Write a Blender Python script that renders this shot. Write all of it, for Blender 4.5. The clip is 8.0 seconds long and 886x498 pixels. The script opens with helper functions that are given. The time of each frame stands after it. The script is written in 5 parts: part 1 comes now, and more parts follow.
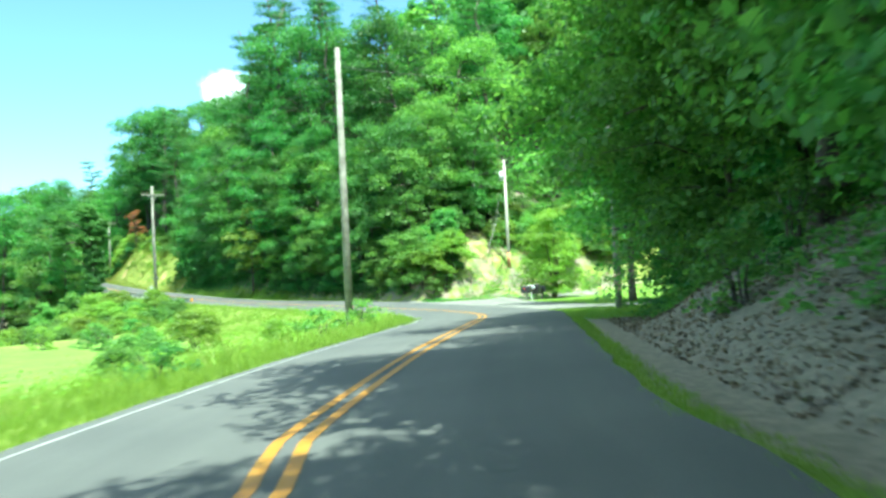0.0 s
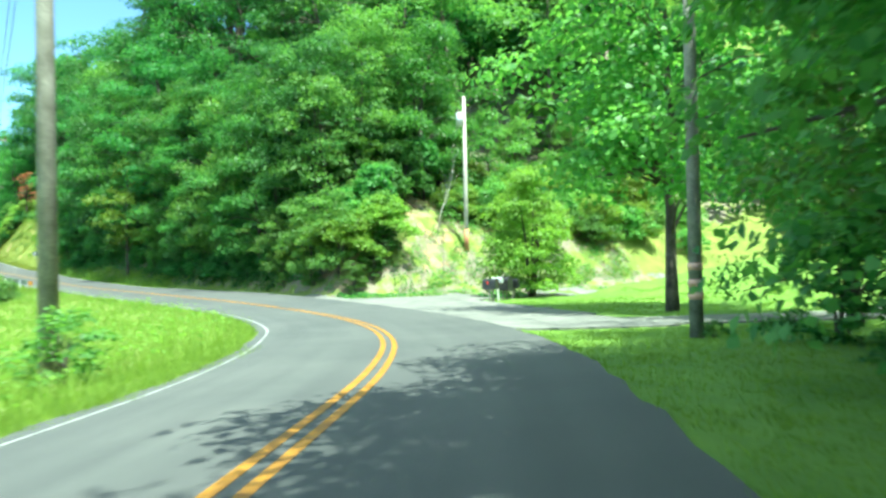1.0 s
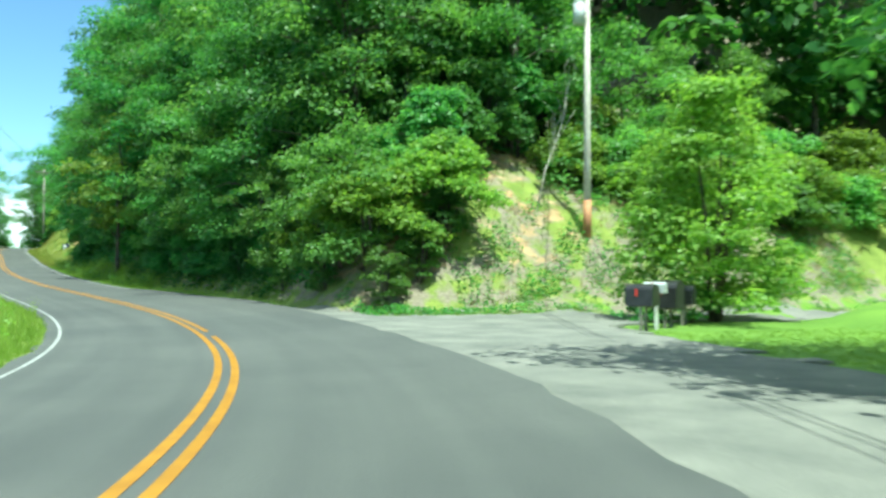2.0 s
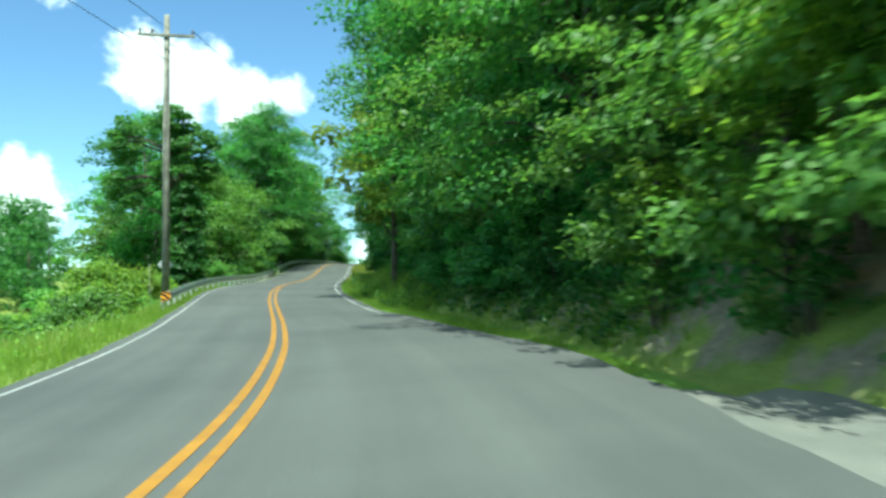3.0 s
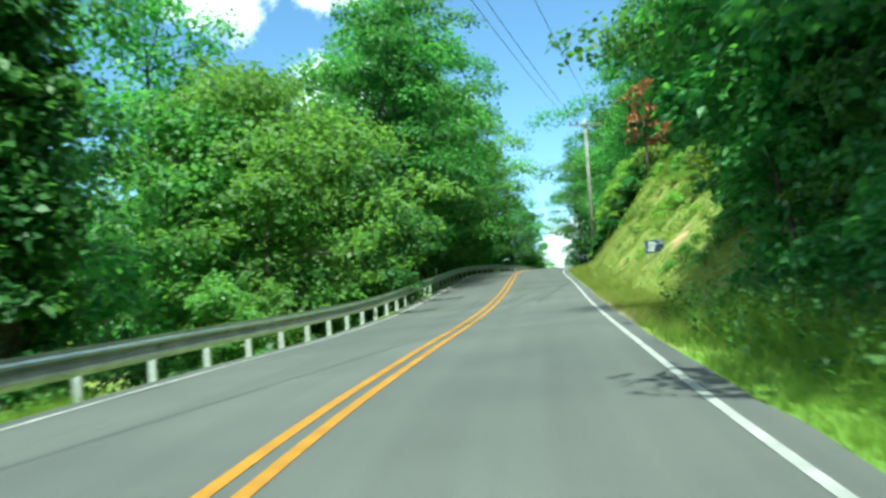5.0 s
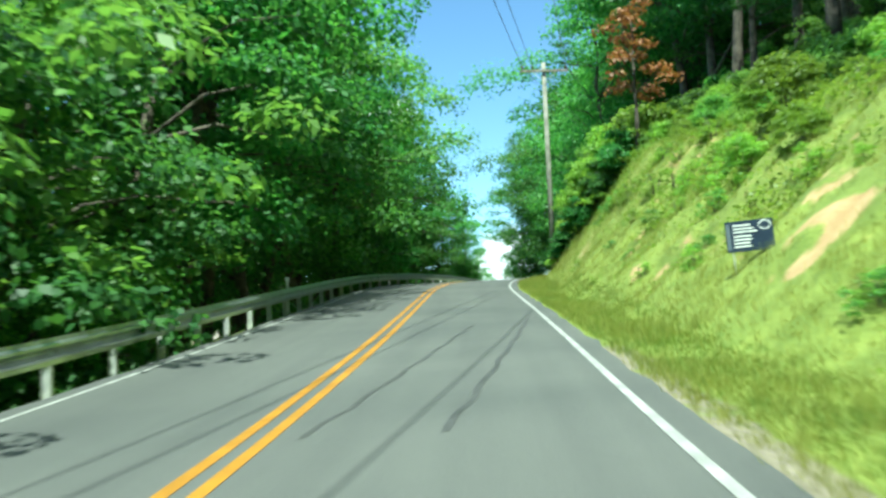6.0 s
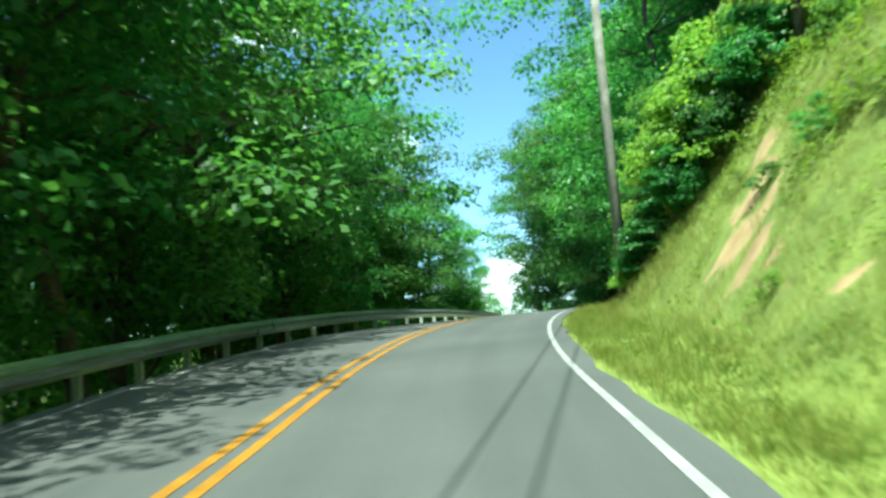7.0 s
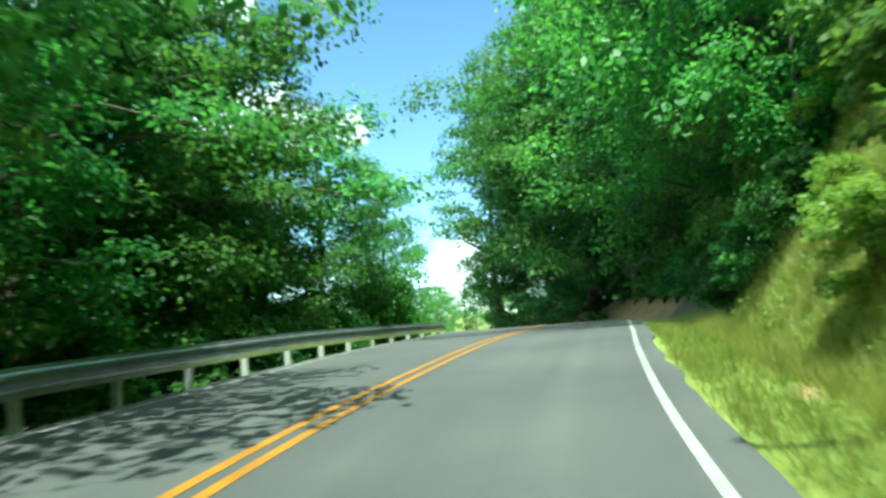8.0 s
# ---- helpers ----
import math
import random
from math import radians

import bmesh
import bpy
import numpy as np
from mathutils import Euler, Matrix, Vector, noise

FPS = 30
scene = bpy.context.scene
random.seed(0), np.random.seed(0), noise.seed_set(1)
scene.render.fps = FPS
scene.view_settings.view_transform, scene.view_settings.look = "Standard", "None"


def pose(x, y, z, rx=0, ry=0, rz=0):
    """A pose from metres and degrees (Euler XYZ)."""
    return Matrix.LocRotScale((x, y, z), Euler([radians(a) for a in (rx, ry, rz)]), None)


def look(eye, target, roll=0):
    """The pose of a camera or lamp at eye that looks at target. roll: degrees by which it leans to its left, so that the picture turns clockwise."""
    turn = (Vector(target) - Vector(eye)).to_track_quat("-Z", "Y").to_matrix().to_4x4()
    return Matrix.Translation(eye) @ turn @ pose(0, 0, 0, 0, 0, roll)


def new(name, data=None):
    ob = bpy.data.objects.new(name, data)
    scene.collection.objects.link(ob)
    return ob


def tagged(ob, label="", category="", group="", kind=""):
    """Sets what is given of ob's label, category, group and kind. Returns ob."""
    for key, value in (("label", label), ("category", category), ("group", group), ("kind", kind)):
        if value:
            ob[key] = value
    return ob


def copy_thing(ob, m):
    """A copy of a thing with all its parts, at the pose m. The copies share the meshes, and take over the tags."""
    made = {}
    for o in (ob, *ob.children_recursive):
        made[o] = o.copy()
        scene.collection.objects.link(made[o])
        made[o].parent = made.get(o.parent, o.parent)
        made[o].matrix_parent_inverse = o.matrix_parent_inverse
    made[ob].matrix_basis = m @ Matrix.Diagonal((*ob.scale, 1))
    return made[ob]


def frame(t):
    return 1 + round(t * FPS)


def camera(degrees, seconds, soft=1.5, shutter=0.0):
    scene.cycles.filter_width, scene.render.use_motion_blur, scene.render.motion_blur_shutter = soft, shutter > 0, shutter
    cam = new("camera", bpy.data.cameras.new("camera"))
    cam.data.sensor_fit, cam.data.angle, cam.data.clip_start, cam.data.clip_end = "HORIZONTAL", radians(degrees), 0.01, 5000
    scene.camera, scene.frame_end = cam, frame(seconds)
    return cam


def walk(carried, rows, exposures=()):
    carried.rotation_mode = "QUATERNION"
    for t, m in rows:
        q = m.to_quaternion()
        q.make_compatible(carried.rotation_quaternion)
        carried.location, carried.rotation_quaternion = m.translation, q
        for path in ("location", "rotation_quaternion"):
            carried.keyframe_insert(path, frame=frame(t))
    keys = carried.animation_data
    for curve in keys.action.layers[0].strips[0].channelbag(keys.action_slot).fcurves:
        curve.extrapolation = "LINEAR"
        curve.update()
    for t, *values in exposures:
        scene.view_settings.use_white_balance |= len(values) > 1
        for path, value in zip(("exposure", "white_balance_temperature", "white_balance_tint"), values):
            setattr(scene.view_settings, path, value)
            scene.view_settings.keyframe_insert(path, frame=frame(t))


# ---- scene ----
cam = camera(51.8, 8.0, soft=2.8, shutter=0.2)
# seconds, eye, yaw, pitch, roll
PATH = [
    (0.0, 0.000, 0.000, 0.667, -37.29, 1.89, 2.85),
    (0.5, 7.223, 8.312, 0.679, -38.89, 1.55, 2.15),
    (1.0, 14.493, 16.048, 0.585, -39.71, 0.98, 1.15),
    (1.2, 17.359, 19.073, 0.480, -39.67, 0.93, 0.62),
    (2.3, 30.532, 36.647, 0.034, -27.59, 1.70, -0.28),
    (2.5, 32.169, 40.201, 0.001, -23.04, 1.68, -0.32),
    (3.0, 34.961, 49.663, 0.029, -11.33, 2.59, 0.49),
    (3.5, 36.178, 59.876, 0.183, -3.00, 3.34, -0.36),
    (4.0, 36.591, 70.470, 0.438, 1.59, 3.56, 1.07),
    (4.2, 36.629, 74.699, 0.478, 2.11, 3.33, 1.72),
    (5.3, 37.567, 97.307, 1.407, -1.24, 3.46, 4.46),
    (5.5, 38.044, 101.284, 1.557, -2.40, 3.30, 4.21),
    (6.0, 39.344, 111.165, 1.836, -4.06, 3.81, 2.53),
    (6.5, 40.543, 121.065, 2.263, -3.73, 4.84, 3.30),
    (7.0, 41.697, 130.951, 2.856, -3.70, 5.40, 4.73),
    (7.5, 42.892, 140.882, 3.457, -4.53, 5.20, 5.59),
    (8.0, 44.639, 150.748, 4.026, -6.81, 4.18, 4.28),
]
walk(cam, [(t, pose(x, y, z, 90 + pitch, roll, yaw)) for t, x, y, z, yaw, pitch, roll in PATH],
     exposures=[(0.0, 1.98, 5900, -20), (1.0, 1.9, 5900, -20), (2.5, 1.1, 5900, -20), (4.0, 1.2, 5900, -20), (6.0, 1.4, 5900, -20), (8.0, 1.5, 5900, -20)])

# ---- light ----
SUN_FROM = Vector((-0.06, -0.40, 0.90)).normalized()
sun = bpy.data.lights.new("sun", "SUN")
sun.energy, sun.angle, sun.color = 4.5, radians(0.53), (1.0, 0.95, 0.86)
new("sun", sun).matrix_world = look(SUN_FROM * 400, (0, 0, 0))


def build_world():
    world = bpy.data.worlds.new("sky")
    scene.world = world
    world.use_nodes = True
    nt = world.node_tree
    nt.nodes.clear()
    node, link = nt.nodes.new, nt.links.new
    out, bg, sky = node("ShaderNodeOutputWorld"), node("ShaderNodeBackground"), node("ShaderNodeTexSky")
    sky.sky_type, sky.sun_disc = "NISHITA", False
    sky.sun_elevation = math.asin(SUN_FROM.z)
    sky.sun_rotation = math.atan2(SUN_FROM.x, SUN_FROM.y)
    sky.air_density, sky.dust_density, sky.ozone_density = 0.75, 0.0, 4.0
    bg.inputs["Strength"].default_value = 0.1
    # cumulus: soft round masses of the sky's directions, broken up by noise
    co = node("ShaderNodeTexCoord")
    total = None
    for az, el, wide in ((-4.8, 13.0, 3.6), (-1.2, 11.9, 2.4), (-13.1, 20.4, 4.4), (-14.0, 4.6, 3.6), (7.6, 2.6, 2.7),
                         (24.4, 11.8, 1.7), (2.0, 12.2, 1.8), (-6.4, 20.0, 2.5),
                         (60, 24, 14), (110, 35, 16), (170, 28, 18), (-75, 26, 14), (-130, 40, 18), (40, 50, 12), (-40, 45, 10)):
        a, e = radians(az), radians(el)
        dot = node("ShaderNodeVectorMath")
        dot.operation = "DISTANCE"
        link(co.outputs["Generated"], dot.inputs[0])
        dot.inputs[1].default_value = (math.sin(a) * math.cos(e), math.cos(a) * math.cos(e), math.sin(e))
        ramp = node("ShaderNodeMapRange")
        ramp.interpolation_type = "SMOOTHSTEP"
        ramp.inputs["From Min"].default_value, ramp.inputs["From Max"].default_value = radians(wide) * 1.5, 0.0
        link(dot.outputs["Value"], ramp.inputs["Value"])
        if total is None:
            total = ramp.outputs["Result"]
        else:
            m = node("ShaderNodeMath")
            m.operation = "MAXIMUM"
            link(total, m.inputs[0]), link(ramp.outputs["Result"], m.inputs[1])
            total = m.outputs[0]
    # unseen fair-weather cumulus added over the rest of the sky, higher up, as fill light
    flock, part_sky, high, split, both, most = (node(k) for k in ("ShaderNodeTexNoise", "ShaderNodeMapRange", "ShaderNodeMapRange", "ShaderNodeSeparateXYZ", "ShaderNodeMath", "ShaderNodeMath"))
    flock.inputs["Scale"].default_value, flock.inputs["Detail"].default_value = 3.4, 2.0
    link(co.outputs["Generated"], flock.inputs["Vector"]), link(flock.outputs["Fac"], part_sky.inputs["Value"])
    part_sky.inputs["From Min"].default_value, part_sky.inputs["From Max"].default_value = 0.47, 0.62
    link(co.outputs["Generated"], split.inputs[0]), link(split.outputs[2], high.inputs["Value"])
    high.inputs["From Min"].default_value, high.inputs["From Max"].default_value = 0.42, 0.55
    both.operation, most.operation = "MULTIPLY", "MAXIMUM"
    link(part_sky.outputs[0], both.inputs[0]), link(high.outputs[0], both.inputs[1])
    link(total, most.inputs[0]), link(both.outputs[0], most.inputs[1])
    total = most.outputs[0]
    lumps = node("ShaderNodeTexNoise")
    lumps.inputs["Scale"].default_value, lumps.inputs["Detail"].default_value, lumps.inputs["Roughness"].default_value = 17.0, 9.0, 0.6
    link(co.outputs["Generated"], lumps.inputs["Vector"])
    add = node("ShaderNodeMath")
    add.operation = "MULTIPLY_ADD"
    link(lumps.outputs["Fac"], add.inputs[0])
    add.inputs[1].default_value = 1.9
    link(total, add.inputs[2])
    edge = node("ShaderNodeMapRange")
    edge.interpolation_type = "SMOOTHSTEP"
    edge.inputs["From Min"].default_value, edge.inputs["From Max"].default_value = 1.24, 1.62
    link(add.outputs[0], edge.inputs["Value"])
    have = node("ShaderNodeMath")
    have.operation = "MULTIPLY"
    gate = node("ShaderNodeMath")
    gate.operation = "GREATER_THAN"
    gate.inputs[1].default_value = 0.01
    link(total, gate.inputs[0])
    link(edge.outputs["Result"], have.inputs[0]), link(gate.outputs[0], have.inputs[1])
    shade = node("ShaderNodeMixRGB")
    shade.inputs[1].default_value, shade.inputs[2].default_value = (5.0, 5.6, 6.4, 1), (9.6, 9.6, 9.5, 1)
    link(lumps.outputs["Fac"], shade.inputs[0])
    mix = node("ShaderNodeMixRGB")
    link(have.outputs[0], mix.inputs[0]), link(sky.outputs[0], mix.inputs[1]), link(shade.outputs[0], mix.inputs[2])
    link(mix.outputs[0], bg.inputs["Color"]), link(bg.outputs[0], out.inputs["Surface"])


build_world()


# ---- materials ----
def blank(name):
    m = bpy.data.materials.new(name)
    m.use_nodes = True
    nt = m.node_tree
    nt.nodes.clear()
    return m, nt, nt.nodes.new, nt.links.new


def noise_mix(node, link, co, scale, low, high, lo=0.35, hi=0.65, detail=5.0):
    """A colour that runs from low to high with a noise of that scale."""
    tex, ramp = node("ShaderNodeTexNoise"), node("ShaderNodeValToRGB")
    tex.inputs["Scale"].default_value, tex.inputs["Detail"].default_value = scale, detail
    link(co, tex.inputs["Vector"])
    ramp.color_ramp.elements[0].position, ramp.color_ramp.elements[1].position = lo, hi
    ramp.color_ramp.elements[0].color, ramp.color_ramp.elements[1].color = (*low, 1), (*high, 1)
    link(tex.outputs["Fac"], ramp.inputs[0])
    return ramp.outputs[0], tex.outputs["Fac"]


def mixed(node, link, fac, a, b, how="MIX"):
    m = node("ShaderNodeMixRGB")
    m.blend_type = how
    for i, v in enumerate((fac, a, b)):
        if isinstance(v, (int, float)):
            m.inputs[i].default_value = v
        elif isinstance(v, tuple):
            m.inputs[i].default_value = (*v, 1)
        else:
            link(v, m.inputs[i])
    return m.outputs[0]


def plain(name, low, high, scale=8.0, rough=0.7, metal=0.0, bump=0.3, fine=60.0, depth=0.01):
    """A surface with two scales of variation and a fine relief."""
    m, nt, node, link = blank(name)
    out, bsdf, co = node("ShaderNodeOutputMaterial"), node("ShaderNodeBsdfPrincipled"), node("ShaderNodeTexCoord")
    col, _ = noise_mix(node, link, co.outputs["Object"], scale, low, high)
    grain, fac = noise_mix(node, link, co.outputs["Object"], fine, (0.8, 0.8, 0.8), (1.15, 1.15, 1.15))
    link(mixed(node, link, 1.0, col, grain, "MULTIPLY"), bsdf.inputs["Base Color"])
    bsdf.inputs["Roughness"].default_value, bsdf.inputs["Metallic"].default_value = rough, metal
    b = node("ShaderNodeBump")
    b.inputs["Strength"].default_value, b.inputs["Distance"].default_value = bump, depth
    link(fac, b.inputs["Height"]), link(b.outputs[0], bsdf.inputs["Normal"]), link(bsdf.outputs[0], out.inputs["Surface"])
    return m


def leafy(name, dark, light, through_it=0.45, rough=0.45, hues=0.013, tones=0.3):
    """Leaves: each one of its own tone, each tree of its own tone, light passing through the blades."""
    m, nt, node, link = blank(name)
    out, geo, info = node("ShaderNodeOutputMaterial"), node("ShaderNodeNewGeometry"), node("ShaderNodeObjectInfo")
    col = mixed(node, link, geo.outputs["Random Per Island"], dark, light)
    tone = node("ShaderNodeMapRange")
    tone.inputs["To Min"].default_value, tone.inputs["To Max"].default_value = 1 - tones, 1 + tones
    link(info.outputs["Random"], tone.inputs["Value"])
    hue = node("ShaderNodeHueSaturation")
    hv = node("ShaderNodeMapRange")
    hv.inputs["To Min"].default_value, hv.inputs["To Max"].default_value = 0.502 - hues, 0.502 + hues
    link(info.outputs["Random"], hv.inputs["Value"])
    link(hv.outputs[0], hue.inputs["Hue"]), link(tone.outputs[0], hue.inputs["Value"]), link(col, hue.inputs["Color"])
    bsdf, tr, add = node("ShaderNodeBsdfPrincipled"), node("ShaderNodeBsdfTranslucent"), node("ShaderNodeMixShader")
    link(hue.outputs[0], bsdf.inputs["Base Color"])
    bsdf.inputs["Roughness"].default_value, bsdf.inputs["Specular IOR Level"].default_value = rough, 0.35
    warm = mixed(node, link, 1.0, hue.outputs[0], (1.4, 1.4, 0.75), "MULTIPLY")
    link(warm, tr.inputs["Color"])
    add.inputs[0].default_value = through_it
    link(bsdf.outputs[0], add.inputs[1]), link(tr.outputs[0], add.inputs[2]), link(add.outputs[0], out.inputs["Surface"])
    return m


def asphalt_material():
    m, nt, node, link = blank("asphalt")
    out, bsdf, co = node("ShaderNodeOutputMaterial"), node("ShaderNodeBsdfPrincipled"), node("ShaderNodeTexCoord")
    grain, gf = noise_mix(node, link, co.outputs["Object"], 90.0, (0.055, 0.057, 0.057), (0.095, 0.098, 0.095), 0.3, 0.7)
    patch, _ = noise_mix(node, link, co.outputs["Object"], 0.35, (0.85, 0.86, 0.87), (1.12, 1.11, 1.09))
    # wheel paths: worn smooth, along the lanes (u of the strip is metres from the centre line)
    uv, sep, wave = node("ShaderNodeUVMap"), node("ShaderNodeSeparateXYZ"), node("ShaderNodeMath")
    uv.uv_map = "lane"
    link(uv.outputs[0], sep.inputs[0])
    streak = node("ShaderNodeTexNoise")
    streak.inputs["Scale"].default_value, streak.inputs["Detail"].default_value = 1.0, 4.0
    comb = node("ShaderNodeCombineXYZ")
    k1, k2 = node("ShaderNodeMath"), node("ShaderNodeMath")
    k1.operation = k2.operation = "MULTIPLY"
    k1.inputs[1].default_value, k2.inputs[1].default_value = 2.2, 0.05
    link(sep.outputs[0], k1.inputs[0]), link(sep.outputs[1], k2.inputs[0])
    link(k1.outputs[0], comb.inputs[0]), link(k2.outputs[0], comb.inputs[1]), link(comb.outputs[0], streak.inputs["Vector"])
    ramp = node("ShaderNodeValToRGB")
    ramp.color_ramp.elements[0].position, ramp.color_ramp.elements[1].position = 0.3, 0.7
    ramp.color_ramp.elements[0].color, ramp.color_ramp.elements[1].color = (0.86, 0.86, 0.87, 1), (1.1, 1.1, 1.08, 1)
    link(streak.outputs["Fac"], ramp.inputs[0])
    col = mixed(node, link, 1.0, mixed(node, link, 1.0, grain, patch, "MULTIPLY"), ramp.outputs[0], "MULTIPLY")
    link(col, bsdf.inputs["Base Color"])
    bsdf.inputs["Roughness"].default_value = 0.85
    b = node("ShaderNodeBump")
    b.inputs["Strength"].default_value, b.inputs["Distance"].default_value = 0.4, 0.008
    link(gf, b.inputs["Height"]), link(b.outputs[0], bsdf.inputs["Normal"]), link(bsdf.outputs[0], out.inputs["Surface"])
    return m


def ground_material():
    """Grass, with mown grass, leaf litter and bare clay where the cover layer of the mesh says so."""
    m, nt, node, link = blank("ground_cover")
    out, bsdf, co = node("ShaderNodeOutputMaterial"), node("ShaderNodeBsdfPrincipled"), node("ShaderNodeTexCoord")
    cover, sep = node("ShaderNodeVertexColor"), node("ShaderNodeSeparateColor")
    cover.layer_name = "cover"
    link(cover.outputs["Color"], sep.inputs[0])
    ob = co.outputs["Object"]
    grass, gf = noise_mix(node, link, ob, 1.3, (0.13, 0.175, 0.03), (0.205, 0.25, 0.05))
    blades, bf = noise_mix(node, link, ob, 26.0, (0.72, 0.74, 0.68), (1.2, 1.18, 1.12))
    grass = mixed(node, link, 1.0, grass, blades, "MULTIPLY")
    mown, _ = noise_mix(node, link, ob, 0.6, (0.095, 0.18, 0.018), (0.14, 0.24, 0.028))
    mown = mixed(node, link, 1.0, mown, mixed(node, link, 0.5, blades, (1, 1, 1)), "MULTIPLY")
    litter, lf = noise_mix(node, link, ob, 9.0, (0.12, 0.105, 0.075), (0.25, 0.215, 0.16), 0.3, 0.7, 8.0)
    clay, cf = noise_mix(node, link, ob, 2.2, (0.29, 0.185, 0.085), (0.43, 0.30, 0.155), 0.3, 0.7, 8.0)
    rag = node("ShaderNodeTexNoise")
    rag.inputs["Scale"].default_value, rag.inputs["Detail"].default_value = 1.6, 6.0
    link(ob, rag.inputs["Vector"])

    def ragged(channel):
        a, r = node("ShaderNodeMath"), node("ShaderNodeMapRange")
        a.operation = "ADD"
        link(sep.outputs[channel], a.inputs[0]), link(rag.outputs["Fac"], a.inputs[1])
        r.inputs["From Min"].default_value, r.inputs["From Max"].default_value = 0.92, 1.06
        link(a.outputs[0], r.inputs["Value"])
        return r.outputs[0]
    col = mixed(node, link, ragged(2), grass, mown)
    col = mixed(node, link, ragged(0), col, litter)
    col = mixed(node, link, ragged(1), col, clay)
    link(col, bsdf.inputs["Base Color"])
    bsdf.inputs["Roughness"].default_value = 0.95
    b = node("ShaderNodeBump")
    b.inputs["Strength"].default_value, b.inputs["Distance"].default_value = 0.7, 0.03
    link(lf, b.inputs["Height"]), link(b.outputs[0], bsdf.inputs["Normal"]), link(bsdf.outputs[0], out.inputs["Surface"])
    return m


ASPHALT, GROUND = asphalt_material(), ground_material()
GRAVEL = plain("pale_gravel", (0.12, 0.122, 0.112), (0.2, 0.196, 0.175), 0.9, 0.95, 0.0, 0.8, 45.0, 0.02)
YELLOW = plain("yellow_road_paint", (0.27, 0.12, 0.006), (0.35, 0.165, 0.009), 3.0, 0.6, 0.0, 0.3, 70.0, 0.003)
WHITE_PAINT = plain("white_road_paint", (0.23, 0.23, 0.225), (0.36, 0.36, 0.35), 3.0, 0.6, 0.0, 0.3, 70.0, 0.003)
TAR = plain("dark_rubber_trace", (0.035, 0.035, 0.035), (0.06, 0.06, 0.06), 2.0, 0.7, 0.0, 0.3, 50.0, 0.003)
STEEL = plain("galvanised_steel", (0.4, 0.43, 0.45), (0.55, 0.58, 0.6), 3.0, 0.3, 0.9, 0.15, 40.0, 0.002)
POST_STEEL = plain("dull_galvanised_post", (0.42, 0.44, 0.44), (0.6, 0.61, 0.6), 4.0, 0.6, 0.4, 0.2, 40.0, 0.002)
POLE_WOOD = plain("weathered_pole_wood", (0.145, 0.135, 0.112), (0.28, 0.265, 0.23), 2.5, 0.85, 0.0, 0.6, 22.0, 0.01)
POLE_GREY = plain("silver_grey_pole_wood", (0.17, 0.17, 0.14), (0.31, 0.3, 0.26), 2.5, 0.85, 0.0, 0.6, 22.0, 0.01)
POLE_NEW = plain("orange_stained_pole_wood", (0.34, 0.16, 0.08), (0.46, 0.24, 0.12), 2.5, 0.8, 0.0, 0.5, 22.0, 0.01)
POLE_PALE = plain("pale_grey_pole_wood", (0.42, 0.38, 0.33), (0.58, 0.54, 0.48), 2.5, 0.8, 0.0, 0.5, 22.0, 0.01)
BARK = plain("bark", (0.045, 0.038, 0.03), (0.13, 0.11, 0.085), 3.0, 0.95, 0.0, 0.9, 14.0, 0.04)
CABLE = plain("black_cable", (0.02, 0.02, 0.02), (0.05, 0.05, 0.05), 2.0, 0.5, 0.0, 0.1, 30.0, 0.002)
BLACK = plain("black_enamel", (0.012, 0.012, 0.013), (0.03, 0.03, 0.032), 4.0, 0.4, 0.0, 0.1, 50.0, 0.002)
GREY_METAL = plain("grey_enamel", (0.42, 0.44, 0.45), (0.56, 0.58, 0.58), 4.0, 0.45, 0.2, 0.1, 50.0, 0.002)
WHITE_WOOD = plain("white_painted_wood", (0.55, 0.55, 0.52), (0.75, 0.75, 0.72), 4.0, 0.6, 0.0, 0.3, 40.0, 0.004)
ORANGE = plain("orange_reflective_sheet", (0.85, 0.33, 0.02), (0.95, 0.42, 0.03), 4.0, 0.35, 0.0, 0.1, 60.0, 0.001)
RED = plain("red_enamel", (0.5, 0.03, 0.02), (0.65, 0.05, 0.03), 4.0, 0.4, 0.0, 0.1, 60.0, 0.001)
PINK_BAND = plain("faded_pink_band", (0.55, 0.3, 0.24), (0.7, 0.42, 0.34), 4.0, 0.6, 0.0, 0.2, 60.0, 0.002)
NAVY = plain("navy_sign_sheet", (0.012, 0.022, 0.05), (0.02, 0.035, 0.07), 3.0, 0.4, 0.0, 0.1, 60.0, 0.001)
SIGN_WHITE = plain("white_sign_print", (0.7, 0.72, 0.74), (0.85, 0.86, 0.87), 3.0, 0.5, 0.0, 0.1, 60.0, 0.001)
PORCELAIN = plain("brown_insulator", (0.08, 0.05, 0.035), (0.14, 0.09, 0.06), 4.0, 0.25, 0.0, 0.1, 40.0, 0.002)
LEAF_DEEP = leafy("deep_green_leaf", (0.04, 0.125, 0.04), (0.108, 0.255, 0.072), 0.52)
LEAF_MID = leafy("mid_green_leaf", (0.05, 0.15, 0.038), (0.138, 0.30, 0.076), 0.52)
LEAF_BRIGHT = leafy("bright_green_leaf", (0.08, 0.185, 0.042), (0.19, 0.34, 0.09), 0.55)
LEAF_YELLOW = leafy("yellow_green_leaf", (0.12, 0.22, 0.036), (0.25, 0.37, 0.075), 0.55)
LEAF_RED = leafy("withered_red_leaf", (0.14, 0.05, 0.03), (0.28, 0.12, 0.06), 0.3)
NEEDLE = leafy("pine_needle", (0.028, 0.10, 0.024), (0.065, 0.18, 0.04), 0.4)
